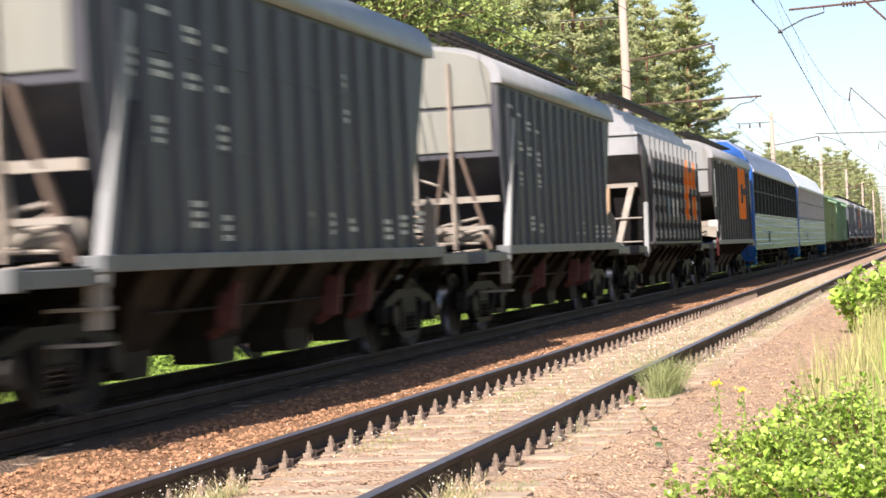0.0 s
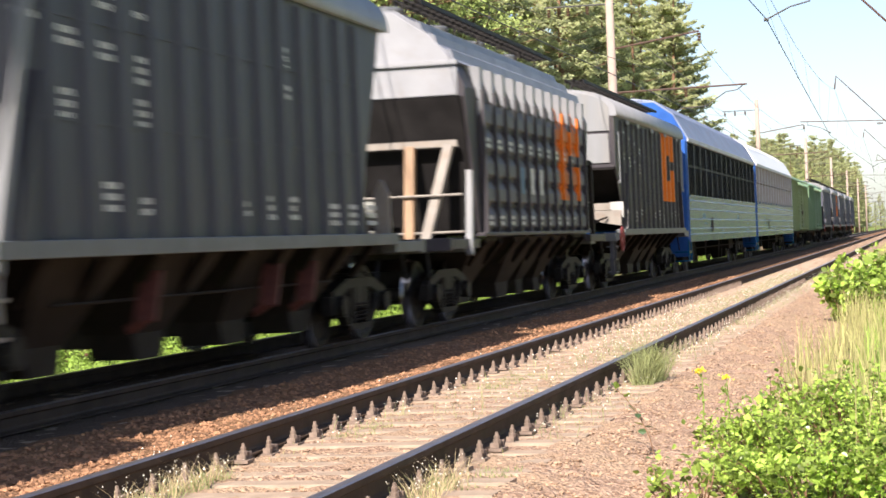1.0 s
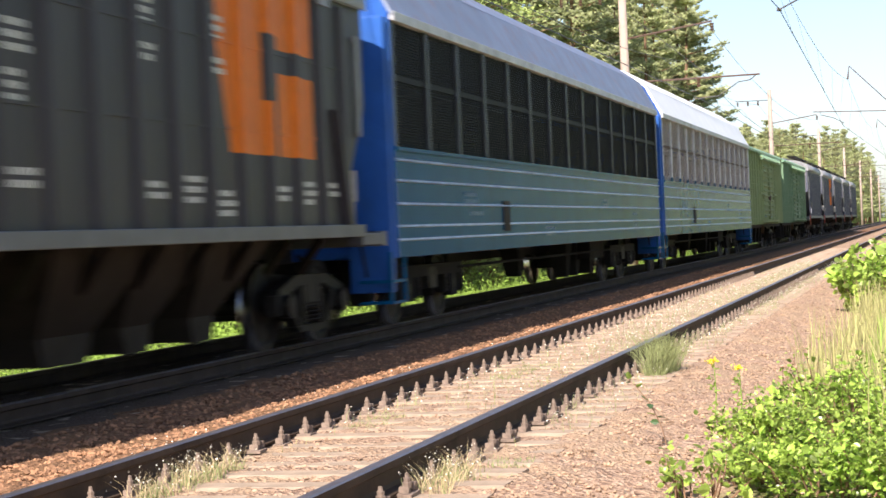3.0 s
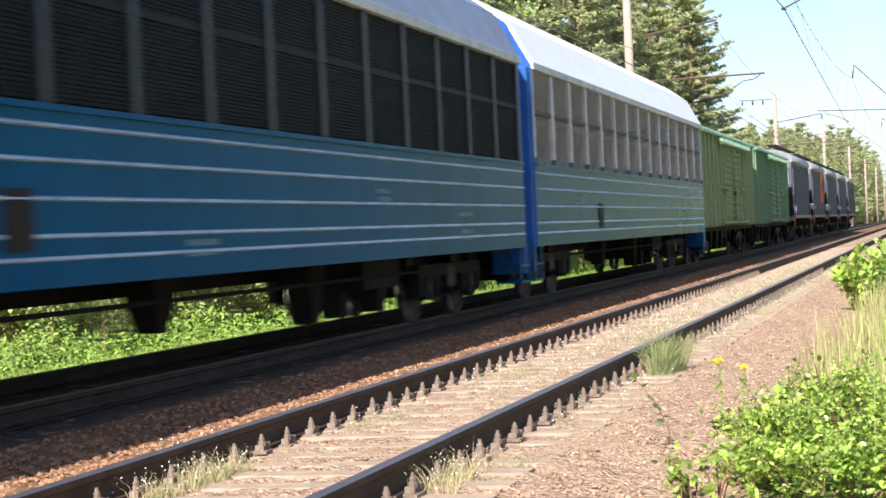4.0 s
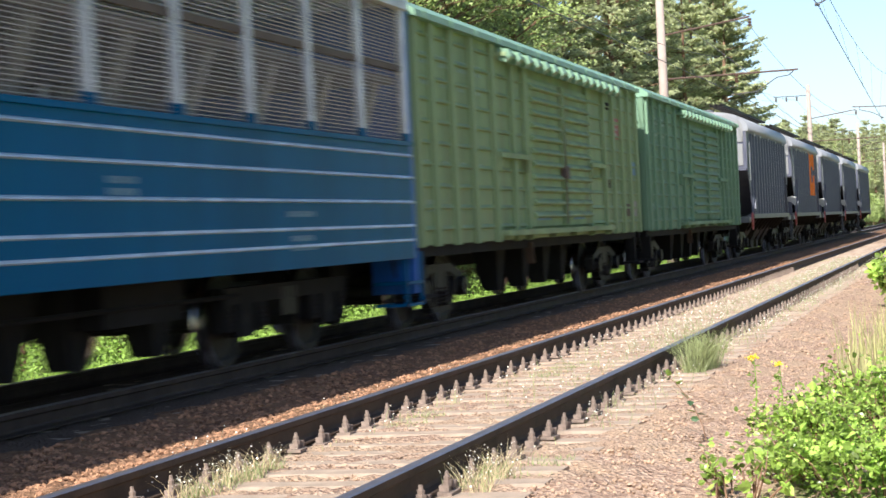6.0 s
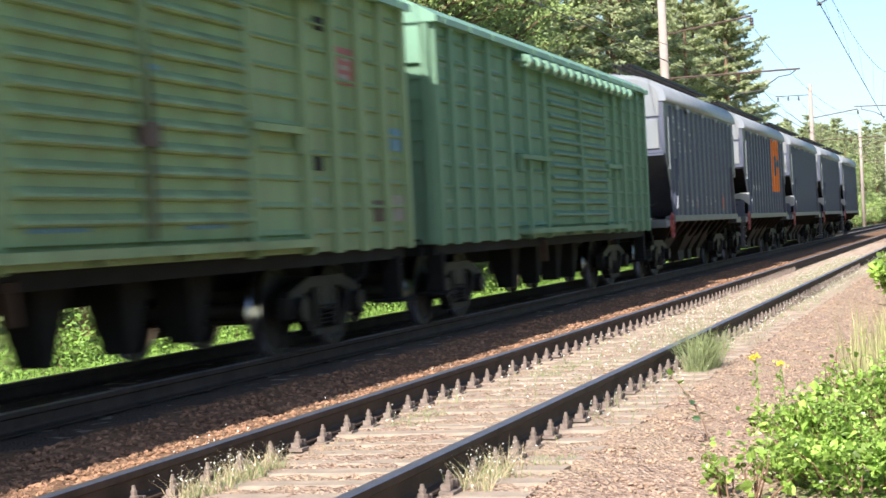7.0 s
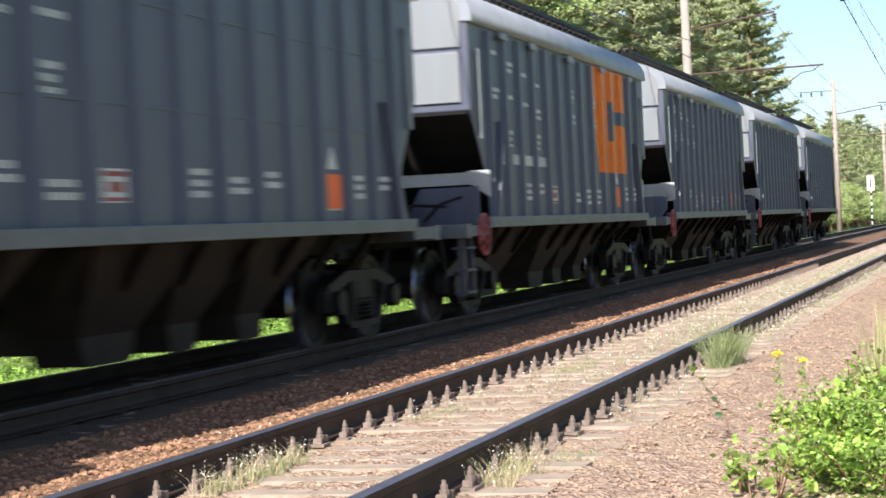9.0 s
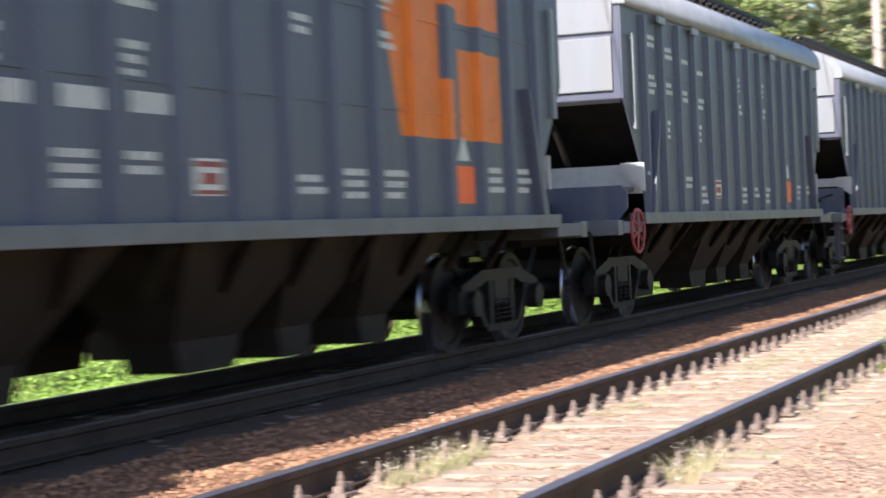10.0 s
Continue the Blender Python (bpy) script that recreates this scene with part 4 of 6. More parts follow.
        part("emblem", Form().extrude([(-4.75, 2.05), (-4.45, 2.05), (-4.3, 2.3), (-4.55, 2.42), (-4.8, 2.3)], "x", hw + 0.001, hw + 0.005), M_LETTER, w, "faded white emblem shape")
    if cone:
        frame_plate = Form().box(hw + 0.001, hw + 0.004, -1.85, -1.43, 1.52, 1.78)
        part("data_plate", frame_plate, M_LETTER, w, "white data plate")
        part("data_plate_bar", Form().box(hw + 0.004, hw + 0.006, -1.83, -1.45, 1.72, 1.76).box(hw + 0.004, hw + 0.006, -1.75, -1.5, 1.6, 1.68).box(hw + 0.004, hw + 0.006, -1.83, -1.45, 1.53, 1.56), M_RED, w)
        x = hw + 0.002
        part("warning_plate", Form().box(x, x + 0.004, 2.97, 3.49, 1.46, 1.81), M_ORANGE, w, "orange warning plate")
        part("warning_plate_top", Form().extrude([(3.07, 1.86), (3.39, 1.86), (3.34, 1.93), (3.25, 2.08), (3.22, 2.08), (3.12, 1.93)], "x", x, x + 0.004), M_LETTER, w)
    coupler(w, 7.36)
    add_bogies(w, 5.2)
    wagons.append((w, center))
    return w


def panel_spots(seed, n=13, half=5.42, dense=1.0):
    """Writing fitted between the ribs."""
    r = random.Random(seed)
    step = (2 * half - 0.2) / n
    out = []
    for k in range(n):
        y = -half + 0.1 + k * step + 0.16
        if k in (2, 3, 6, 7, 8, 10, 11, 12):
            out.append((y, r.choice((1.78, 1.72, 1.66)), step - 0.32, r.choice((2, 3, 3))))
        if k < 4:
            out.append((y, 3.55 - 0.1 * k, step - 0.32, r.choice((1, 2))))
            out.append((y, 3.05 - 0.06 * k, step - 0.34, r.choice((1, 2, 3))))
        if k in (1, 3):
            out.append((y, 2.5, (step - 0.32) * 0.6, 3))
        if k in (6, 8) and dense > 0.5:
            out.append((y, 3.3, (step - 0.32) * 0.6, 3))
            out.append((y, 2.9, (step - 0.32) * 0.7, 2))
    return out


wagons = []


def coach(label, center, roof_mat, post_mat, wired):
    """A long car carrier with a wire-mesh upper half; blue sides with pressed ridges."""
    w = thing("car_carrier_wagon", label, "car carrier wagon", group="freight train wagons")
    hl, hw, zb, zw, ze = 11.7, 1.53, 0.92, 2.3, 3.88
    shell = Form()
    for s in (-1, 1):
        part("side_wall", Form().box(*sorted((s * (hw - 0.06), s * hw)), -hl, hl, zb, zw), M_BLUE, w, "glossy blue lower side", bevel=0.01)
    shell.box(-hw + 0.06, hw - 0.06, -hl + 0.06, hl - 0.06, zb, zb + 0.12)
    part("floor_frame", shell, M_UNDER, w)
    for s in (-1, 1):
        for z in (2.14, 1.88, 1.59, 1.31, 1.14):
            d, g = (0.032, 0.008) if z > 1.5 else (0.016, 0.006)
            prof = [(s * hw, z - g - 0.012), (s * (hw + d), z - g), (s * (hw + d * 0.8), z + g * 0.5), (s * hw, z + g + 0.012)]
            # pale paint stands in for the sky's glint along each ridge
            part("side_ridge", Form().extrude(prof, "y", -hl + 0.02, hl - 0.02), M_RIDGE, w, "ridge with the sky's glint in its pale colour")
        part("window_sill", Form().box(*sorted((s * (hw - 0.02), s * (hw + 0.035))), -hl, hl, zw - 0.05, zw), M_BLUE, w)
    n = 14
    for s in (-1, 1):
        for k in range(n + 1):
            y = -hl + 0.1 + (2 * hl - 0.2) * k / n
            part("window_post", Form().box(*sorted((s * (hw - 0.08), s * hw)), y - 0.07, y + 0.07, zw, ze), post_mat, w, bevel=0.006)
            if wired:
                part("post_foot", Form().box(*sorted((s * (hw - 0.075), s * (hw + 0.006))), y - 0.076, y + 0.076, zw + 0.002, zw + 0.1), M_BLUE, w, "blue painted foot of the post")
        part("eave_rail", Form().box(*sorted((s * (hw - 0.08), s * (hw + 0.05))), -hl, hl, ze - 0.02, ze + 0.1), post_mat if wired else M_POST, w, bevel=0.008)
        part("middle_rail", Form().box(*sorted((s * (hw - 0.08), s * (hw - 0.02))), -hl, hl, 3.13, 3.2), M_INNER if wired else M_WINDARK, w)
        mesh = Form()
        if s > 0:
            # without wire, broad near-black slats almost close the window openings
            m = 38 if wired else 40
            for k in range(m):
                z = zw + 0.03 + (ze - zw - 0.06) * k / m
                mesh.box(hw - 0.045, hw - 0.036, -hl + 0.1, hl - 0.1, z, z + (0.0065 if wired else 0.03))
            for k in range(int(2 * hl / 0.1)):
                y = -hl + 0.1 + k * 0.1
                if y < hl - 0.1:
                    mesh.box(hw - 0.036, hw - 0.03, y, y + 0.008, zw, ze)
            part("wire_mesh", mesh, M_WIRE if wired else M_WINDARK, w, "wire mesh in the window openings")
        else:
            part("far_wall", Form().box(-hw + 0.02, -hw + 0.05, -hl, hl, zw, ze), M_INNER, w)
    inner = Form().box(-hw + 0.08, hw - 0.1, -hl + 0.2, hl - 0.2, 2.98, 3.06)
    for k in range(n):
        y = -hl + 0.9 + (2 * hl - 0.2) * k / n
        part("deck_strut", Form().beam((0.9, y - 0.3, 1.1), (1.3, y + 0.35, 2.97), 0.14, 0.1), M_STRUT, w, "pale rusty strut")
    part("upper_deck", inner, M_INNER, w, "rusty inner deck and struts")
    rp = [(-hw - 0.04, 3.92), (-hw - 0.04, 3.98), (-1.17, 4.7), (-0.62, 5.1), (0, 5.2), (0.62, 5.1), (1.17, 4.7), (hw + 0.04, 3.98), (hw + 0.04, 3.92)]
    part("roof", Form().extrude(rp, "y", -hl - 0.02, hl + 0.02), roof_mat, w, bevel=0.03)
    for e in (-1, 1):
        y0, y1 = sorted((e * (hl - 0.05), e * (hl + 0.06)))
        en = Form().extrude([(-hw, zb), (hw, zb), (hw, 3.95), (1.14, 4.66), (0.6, 5.05), (-0.6, 5.05), (-1.14, 4.66), (-hw, 3.95)], "y", y0, y1)
        for s in (-1, 1):
            en.box(*sorted((s * 0.95, s * 1.5)), *sorted((e * (hl + 0.06), e * (hl + 0.2))), 0.5, 3.9)
        part("end_wall", en, M_BLUELIGHT, w, "bright blue end wall", bevel=0.015)
        for s in (-1, 1):
            stp = Form()
            for z in (0.36, 0.62):
                stp.box(*sorted((s * 1.1, s * 1.52)), *sorted((e * (hl - 0.35), e * (hl + 0.3))), z, z + 0.035)
            for y in (hl - 0.33, hl + 0.28):
                stp.beam((s * 1.5, e * y, 0.36), (s * 1.5, e * y, 1.0), 0.04)
            part("step", stp, M_BLUE, w)
    und = Form().box(-0.25, 0.25, -hl, hl, 0.72, 0.92)
    for y, d in ((5.0, 1.6),):
        und.box(0.1, 1.1, y - d / 2, y + d / 2, 0.55, 0.9)
    for y, low in ((-1.3, 0.38), (3.2, 0.22), (4.3, 0.22), (5.9, 0.22), (-6.3, 0.3), (10.9, 0.22), (-10.6, 0.3)):
        und.add([(0.5, y - 0.35, 0.9), (0.85, y - 0.35, 0.9), (0.85, y + 0.35, 0.9), (0.5, y + 0.35, 0.9), (0.55, y - 0.1, low), (0.8, y - 0.1, low), (0.8, y + 0.1, low), (0.55, y + 0.1, low)],
                [(0, 1, 2, 3), (0, 4, 5, 1), (1, 5, 6, 2), (2, 6, 7, 3), (3, 7, 4, 0), (7, 6, 5, 4)])
    und.rod([(1.1, -7, 0.7), (1.1, 7, 0.7)], 0.025)
    part("underframe", und, M_SHADE, w)
    part("side_plate", Form().box(hw + 0.001, hw + 0.02, -5.75, -5.3, 1.2, 1.66), M_UNDER, w, "dark rusty plate on the side")
    marks = text_bars([(-8.2, 1.74, 0.9, 2), (-2.4, 1.22, 0.9, 2), (-7.9, 1.47, 0.8, 1), (3.5, 1.74, 0.7, 2), (7.5, 1.22, 0.8, 2), (7.4, 1.46, 0.9, 1)], hw + 0.001)
    tagged(part("lettering", marks, M_FADEDBLUE, w), "faded pale blue markings", kind="stuff")
    coupler(w, 12.27)
    add_bogies(w, 8.5, "coach")
    wagons.append((w, center))
    return w


def boxcar(label, center, paint, seed, d0, mid, d1):
    """A covered goods wagon with a double sliding door on each side."""
    random.seed(seed)
    w = thing("boxcar", label, "boxcar", group="freight train wagons")
    hl, hw, zb, ze = 7.9, 1.43, 1.06, 3.9
    body = Form().box(-hw, hw, -hl, hl, zb, ze)
    part("body", body, paint, w, bevel=0.012)
    for s in (-1, 1):
        ys = [-hl + 0.07, -7.08, -6.13, -5.1, -3.95, -2.8, d0 - 0.1, d1 + 0.1, 4.35, 5.25, 6.15, 7.0, hl - 0.07]
        # a pressed bead in each bay: sharp lit top, rounded under side
        prof = [(s * (hw - 0.005), -0.026), (s * (hw + 0.034), -0.016), (s * (hw + 0.042), -0.004), (s * (hw - 0.005), 0.046)]
        for a, b in zip(ys, ys[1:]):
            if a < mid < b:
                continue
            bead_me = Form().extrude(prof, "y", a + 0.13, b - 0.13).mesh("panel_bead", paint)
            for k in range(10):
                part("panel_bead", bead_me, None, w).location.z = zb + 0.2 + k * 0.27
        rib_me = Form().box(*sorted((s * (hw - 0.01), s * (hw + 0.075))), -0.07, 0.07, zb - 0.02, ze - 0.05).mesh("side_rib", paint)
        for y in ys:
            part("side_rib", rib_me, None, w, bevel=0.008).location.y = y
    for e in (-1, 1):
        for k in range(10):
            z = zb + 0.3 + k * 0.26
            y0, y1 = sorted((e * (hl - 0.01), e * (hl + 0.03)))
            part("end_bead", Form().box(-hw + 0.1, hw - 0.1, y0, y1, z - 0.03, z + 0.03), paint, w)
        for x in (-hw + 0.05, -0.5, 0.5, hw - 0.05):
            part("end_rib", Form().box(x - 0.06, x + 0.06, *sorted((e * (hl - 0.01), e * (hl + 0.08))), zb, ze), paint, w, bevel=0.008)
    for s in (-1, 1):
        for a, b in ((d0, mid - 0.02), (mid + 0.02, d1)):
            door = Form().box(*sorted((s * hw, s * (hw + 0.06))), a, b, 1.24, 3.5)
            prof = [(s * (hw + 0.055), -0.032), (s * (hw + 0.118), -0.026), (s * (hw + 0.138), -0.008), (s * (hw + 0.126), 0.018), (s * (hw + 0.055), 0.075)]
            ridge_me = Form().extrude(prof, "y", a + 0.1, b - 0.1).mesh("ridge", paint)
            dr = part("door", door, M_GREEN2 if paint is M_GREEN2 else paint, w, "sliding door leaf with pressed ridges")
            for k in range(11):
                part("ridge", ridge_me, None, dr).location.z = 1.4 + k * 0.197
            part("door_edge", Form().box(*sorted((s * (hw + 0.05), s * (hw + 0.13))), mid - 0.07 if a == d0 else mid + 0.025, mid - 0.025 if a == d0 else mid + 0.07, 1.24, 3.5), paint, dr)
        latch = Form().box(*sorted((s * (hw + 0.08), s * (hw + 0.17))), mid - 0.15, mid + 0.15, 2.0, 2.2)
        part("door_latch", latch, M_INNER if paint is M_GREEN2 else paint, w)
        for a, b in ((d0 - 2.05, d0 - 0.1), (d1 + 0.02, d1 + 1.45)):
            stop = Form().box(*sorted((s * (hw + 0.02), s * (hw + 0.13))), a, b, 2.24, 2.31)
            for y in (a + 0.05, b - 0.13):
                stop.box(*sorted((s * (hw + 0.02), s * (hw + 0.11))), y, y + 0.08, 2.05, 2.24)
            part("door_stop", stop, paint, w, "ledge that stops the sliding door")
        for y, z in ((d1 + 2.25, 3.43), (d1 + 2.05, 1.97)):
            part("lashing_eye", Form().box(*sorted((s * (hw - 0.004), s * (hw + 0.035))), y - 0.11, y + 0.11, z - 0.07, z + 0.07), M_UNDER, w, "small dark lashing plate", bevel=0.01)
        rail = Form().box(*sorted((s * (hw + 0.04), s * (hw + 0.22))), d0 - 1.9, d1 + 2.15, 3.68, 3.74)
        dr = part("door_rail", rail, paint, w, "door rail under the eave")
        hook = Form().extrude([(s * (hw + 0.1), 3.62), (s * (hw + 0.2), 3.6), (s * (hw + 0.28), 3.68), (s * (hw + 0.26), 3.78), (s * (hw + 0.1), 3.8)], "y", 0, 0.2).mesh("bracket", M_GREENROOF)
        for k in range(15):
            part("bracket", hook, None, dr, "light green rail bracket").location.y = d0 - 1.85 + k * 0.61
        sh = Form().box(*sorted((s * hw, s * (hw + 0.2))), d0 - 2.0, d1 + 1.55, 1.12, 1.2)
        for k in range(6):
            y = d0 - 1.8 + k * 1.6
            sh.box(*sorted((s * hw, s * (hw + 0.12))), y, y + 0.08, 1.07, 1.14)
        part("door_sill", sh, paint, w)
    rp = [(-hw - 0.13, ze - 0.05)] + [((hw + 0.13) * (k / 8 - 1), ze + 0.03 + 0.5 * (1 - (k / 8 - 1) ** 2)) for k in range(17)] + [(hw + 0.13, ze - 0.05)]
    part("roof", Form().extrude(rp, "y", -hl - 0.1, hl + 0.1), M_GREENROOF, w, "light green arched roof")
    caps = Form()
    for k in range(13):
        y = -hl + 0.3 + k * (2 * hl - 0.6) / 12
        caps.box(hw + 0.08, hw + 0.145, y - 0.025, y + 0.025, ze - 0.06, ze + 0.045)
    part("roof_seam", caps, M_GREENROOF, w)
    for e in (-1, 1):
        part("end_gable", Form().extrude([(-hw, ze - 0.55)] + [(hw * (k / 8 - 1), ze + 0.5 * (1 - (k / 8 - 1) ** 2)) for k in range(17)] + [(hw, ze - 0.55)], "y", *sorted((e * (hl + 0.02), e * (hl + 0.06)))), M_GREENROOF, w)
    und = Form().box(-0.3, 0.3, -hl, hl, 0.7, 0.97).box(-1.36, 1.36, -hl + 0.02, hl - 0.02, 0.92, 1.055)
    for y in (-2.0, -0.3, 1.2, 2.6):
        und.add([(0.6, y - 0.3, 0.95), (1.0, y - 0.3, 0.95), (1.0, y + 0.3, 0.95), (0.6, y + 0.3, 0.95), (0.7, y - 0.1, 0.3), (0.95, y - 0.1, 0.3), (0.95, y + 0.1, 0.3), (0.7, y + 0.1, 0.3)],
                [(0, 1, 2, 3), (0, 4, 5, 1), (1, 5, 6, 2), (2, 6, 7, 3), (3, 7, 4, 0), (7, 6, 5, 4)])
    for e in (-1, 1):
        und.box(1.2, 1.4, e * 7.6 - 0.06, e * 7.6 + 0.06, 0.45, 0.95)
        und.box(1.1, 1.5, e * 7.6 - 0.25, e * 7.6 + 0.25, 0.42, 0.46)
    part("underframe", und, M_SHADE, w)
    lev = Form().beam((1.37, -1.7, 1.0), (1.37, -1.62, 0.68), 0.05, 0.12)
    part("brake_lever", lev, M_RUSTSTEEL, w, "rusty red-brown lever")
    patch = []
    for y in (-7.5, -6.6, -5.7, -4.8):
        patch += [(y, 3.45, 0.5, 2), (y, 3.1, 0.4, 1), (y, 2.1, 0.3, 1)]
    patch += [(-7.4, 1.6, 0.4, 2), (4.5, 1.6, 0.4, 2), (5.4, 3.2, 0.4, 2)]
    tagged(part("lettering", text_bars(patch, hw + 0.001), M_FADED, w), "faded pale markings", kind="stuff")
    if paint is M_GREEN2:
        y = mid - 0.42
        part("rust_stain", Form().extrude([(y + 0.36, 1.26), (y + 0.47, 1.26), (y + 0.48, 1.9), (y + 0.5, 2.3), (y + 0.44, 2.9), (y + 0.39, 2.5), (y + 0.37, 1.9)], "x", hw + 0.131, hw + 0.135), M_RUSTSTEEL, w, "dark rust stain at the door edge")
        part("side_board", Form().box(hw + 0.001, hw + 0.02, 5.45, 6.05, 2.84, 3.24), M_RED, w, "small faded red board")
        for k in range(3):
            part("board_mark", Form().box(hw + 0.021, hw + 0.025, 5.54 + 0.04 * k, 5.86 + 0.03 * k, 2.9 + 0.1 * k, 2.95 + 0.1 * k), M_CREAM, w, "worn pale stroke")
        for y, z, wd, ht in ((-1.58, 1.33, 1.0, 0.1), (1.2, 1.33, 0.95, 0.1), (0.62, 2.55, 0.2, 0.14)):
            part("paint_patch", Form().box(hw + 0.056, hw + 0.064, y, y + wd, z, z + ht), M_FADEDBLUE, w, "patch of blue touch-up paint")
        part("side_board", Form().box(hw + 0.001, hw + 0.02, 7.3, 7.72, 2.18, 2.44), M_FADEDBLUE, w, "small faded blue board")
        part("side_board", Form().box(hw + 0.001, hw + 0.02, 7.3, 7.72, 1.36, 1.66), M_CREAM, w, "small pale board")
        part("side_board", Form().box(hw + 0.001, hw + 0.02, 6.6, 6.95, 1.36, 1.6), M_INNER, w, "small brown board")
    coupler(w, 8.5)
    add_bogies(w, 5.8)
    wagons.append((w, center))
    return w


M_FADED = mat("faded_stencil", (0.22, 0.3, 0.22), 0.6, var=0.2, scale=12, bump=0.0)

hopper_wagon("dark grey-green covered hopper wagon with dusty cream end frames", M_GREYGREEN, 18.9, front="open", half_bot=5.0, half_top=5.3, seed=1, spots=panel_spots(1, half=5.0))
hopper_wagon("dark grey-green covered hopper wagon with dusty cream end frames", M_GREYGREEN, 33.6, front="open", half_bot=5.0, half_top=5.3, seed=2, spots=panel_spots(2, half=5.0))
M_BULGEROOF = mat("paint_blue_grey_roof", (0.2, 0.21, 0.24), 0.5, var=0.2, scale=2.0, dirt=(0.14, 0.13, 0.12), bump=0.06)
hopper_wagon("dark grey hopper wagon with bulged ribbed sides and an orange mark", M_BULGE_C, 48.6, front="bulge", half_bot=4.6, half_top=5.35, ribs=11, hw=1.5, roof=M_BULGEROOF, seed=3,
             spots=[(-4.3 + 0.8 * k, z, 0.4, 2) for k in range(10) for z in (1.56, 2.76)])
hopper_wagon("olive grey covered hopper wagon with an orange mark and white ends", M_WARM_C, 63.7, seed=4, spots=panel_spots(4), guard="cream")
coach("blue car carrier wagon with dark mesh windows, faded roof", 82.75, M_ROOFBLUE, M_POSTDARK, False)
coach("blue car carrier wagon with pale window posts and a white roof", 107.15, M_ROOFWHITE, M_POST, True)
boxcar("weathered green boxcar with sliding doors and rust stains", 127.2, M_GREEN2, 5, -1.9, 0.42, 2.72)
boxcar("dark green boxcar with sliding doors and a light green roof", 144.3, M_GREEN, 6, -1.55, 0.86, 3.25)
hopper_wagon("blue-grey covered hopper wagon with white ends and an orange warning plate", M_GREYBLUE, 160.8, seed=7, spots=panel_spots(7, dense=0), cone=True, guard="none")
hopper_wagon("blue-grey covered hopper wagon with an orange mark and white ends", M_BLUE_C, 175.6, seed=8, spots=panel_spots(8), cone=True)
hopper_wagon("blue-grey covered hopper wagon with white ends and small markings", M_GREYBLUE, 190.4, seed=9, spots=panel_spots(9), cone=True, guard="full")
hopper_wagon("blue-grey covered hopper wagon with white ends", M_GREYBLUE, 205.1, seed=10)
hopper_wagon("blue-grey covered hopper wagon with white ends at the train's tail", M_GREYBLUE, 219.8, seed=11)

# ---- overhead line ----
def side_mast(x, y, hold):
    """A concrete mast beside the near track: bar over the track, long diagonal strut, steady arm to the wire at hold."""
    m = thing("contact_line_mast", "pale concrete overhead line mast with a diagonal strut", "mast", pose(x, y, 0), group="overhead line masts")
    part("mast", Form().rod([(0, 0, -0.9), (0, 0, 5), (0, 0, 10.2)], [0.2, 0.17, 0.135], 12), M_CONCRETE, m, smooth=True)
    h = hold - x
    far = hold < -4
    end = -6.8 if far else -3.82
    part("bracket", Form().rod([(0, 0, 7.0), (end, 0, 7.26 if far else 6.9)], 0.03), M_INSUL, m, "rusty horizontal bracket")
    if far:
        arm = [(end + 0.4, 0, 7.22), (end + 0.4, 0, 7.07), (h - 0.5, 0, 6.86), (h, 0, 6.56)]
    else:
        arm = [(h + 1.08, 0, 6.92), (h + 1.08, 0, 6.77), (h + 0.6, 0, 6.66), (h, 0, 6.38)]
    part("steady_arm", Form().rod(arm, 0.022), M_CABLE, m)
    part("clamp", Form().rod([(h - 0.06, 0, arm[-1][2]), (h + 0.06, 0, arm[-1][2])], 0.045, 8), M_CABLE, m)
    for k in range(4):
        part("insulator", Form().rod([(-2.2 - k * 0.09, 0, 6.93), (-2.26 - k * 0.09, 0, 6.93)], [0.075, 0.05], 8), M_INSUL, m)
    part("diagonal_strut", Form().rod([(0, 0, 4.95), (-4.7, 0, 9.75)], 0.03), M_INSUL, m)
    part("hanger", Form().rod([(-4.7, 0, 9.72), (-4.8, 0, 9.0)], [0.02, 0.05], 8), M_INSUL, m)


def contact_mast(x, y, side, reach=4.75):
    """A concrete mast whose brackets reach out to the given side over a track."""
    m = thing("contact_line_mast", "pale concrete overhead line mast with steel brackets", "mast", pose(x, y, 0), group="overhead line masts")
    part("mast", Form().rod([(0, 0, -0.9), (0, 0, 5), (0, 0, 10.2)], [0.2, 0.17, 0.135], 12), M_CONCRETE, m, smooth=True)
    r = side
    part("bracket", Form().rod([(0, 0, 6.3), (r * reach, 0, 6.33)], 0.035), M_INSUL, m, "rusty horizontal bracket")
    part("upper_bracket", Form().rod([(0, 0, 7.85), (r * 3.15, 0, 8.3)], 0.035), M_INSUL, m)
    part("stay", Form().rod([(0, 0, 8.9), (r * 3.0, 0, 6.35)], 0.012), M_CABLE, m)
    for xo, z in ((r * 3.15, 8.25), (r * 2.6, 6.3), (-r * 2.2, 9.45), (-r * 1.5, 9.45), (-r * 0.8, 9.45)):
        ins = Form()
        for k in range(3):
            ins.rod([(xo, 0, z - 0.02 - k * 0.1), (xo, 0, z - 0.1 - k * 0.1)], [0.075, 0.05], 8)
        part("insulator", ins, M_INSUL, m)
    part("steady_arm", Form().rod([(r * 4.6, 0, 6.3), (r * 4.4, 0, 6.15), (r * 4.0, 0, 6.1), (r * 3.3, 0, 5.65), (r * 2.6, 0, 5.6)], 0.02), M_CABLE, m)
    part("feeder_bracket", Form().rod([(r * 0.2, 0, 9.48), (-r * 2.35, 0, 9.5)], 0.03), M_CABLE, m)


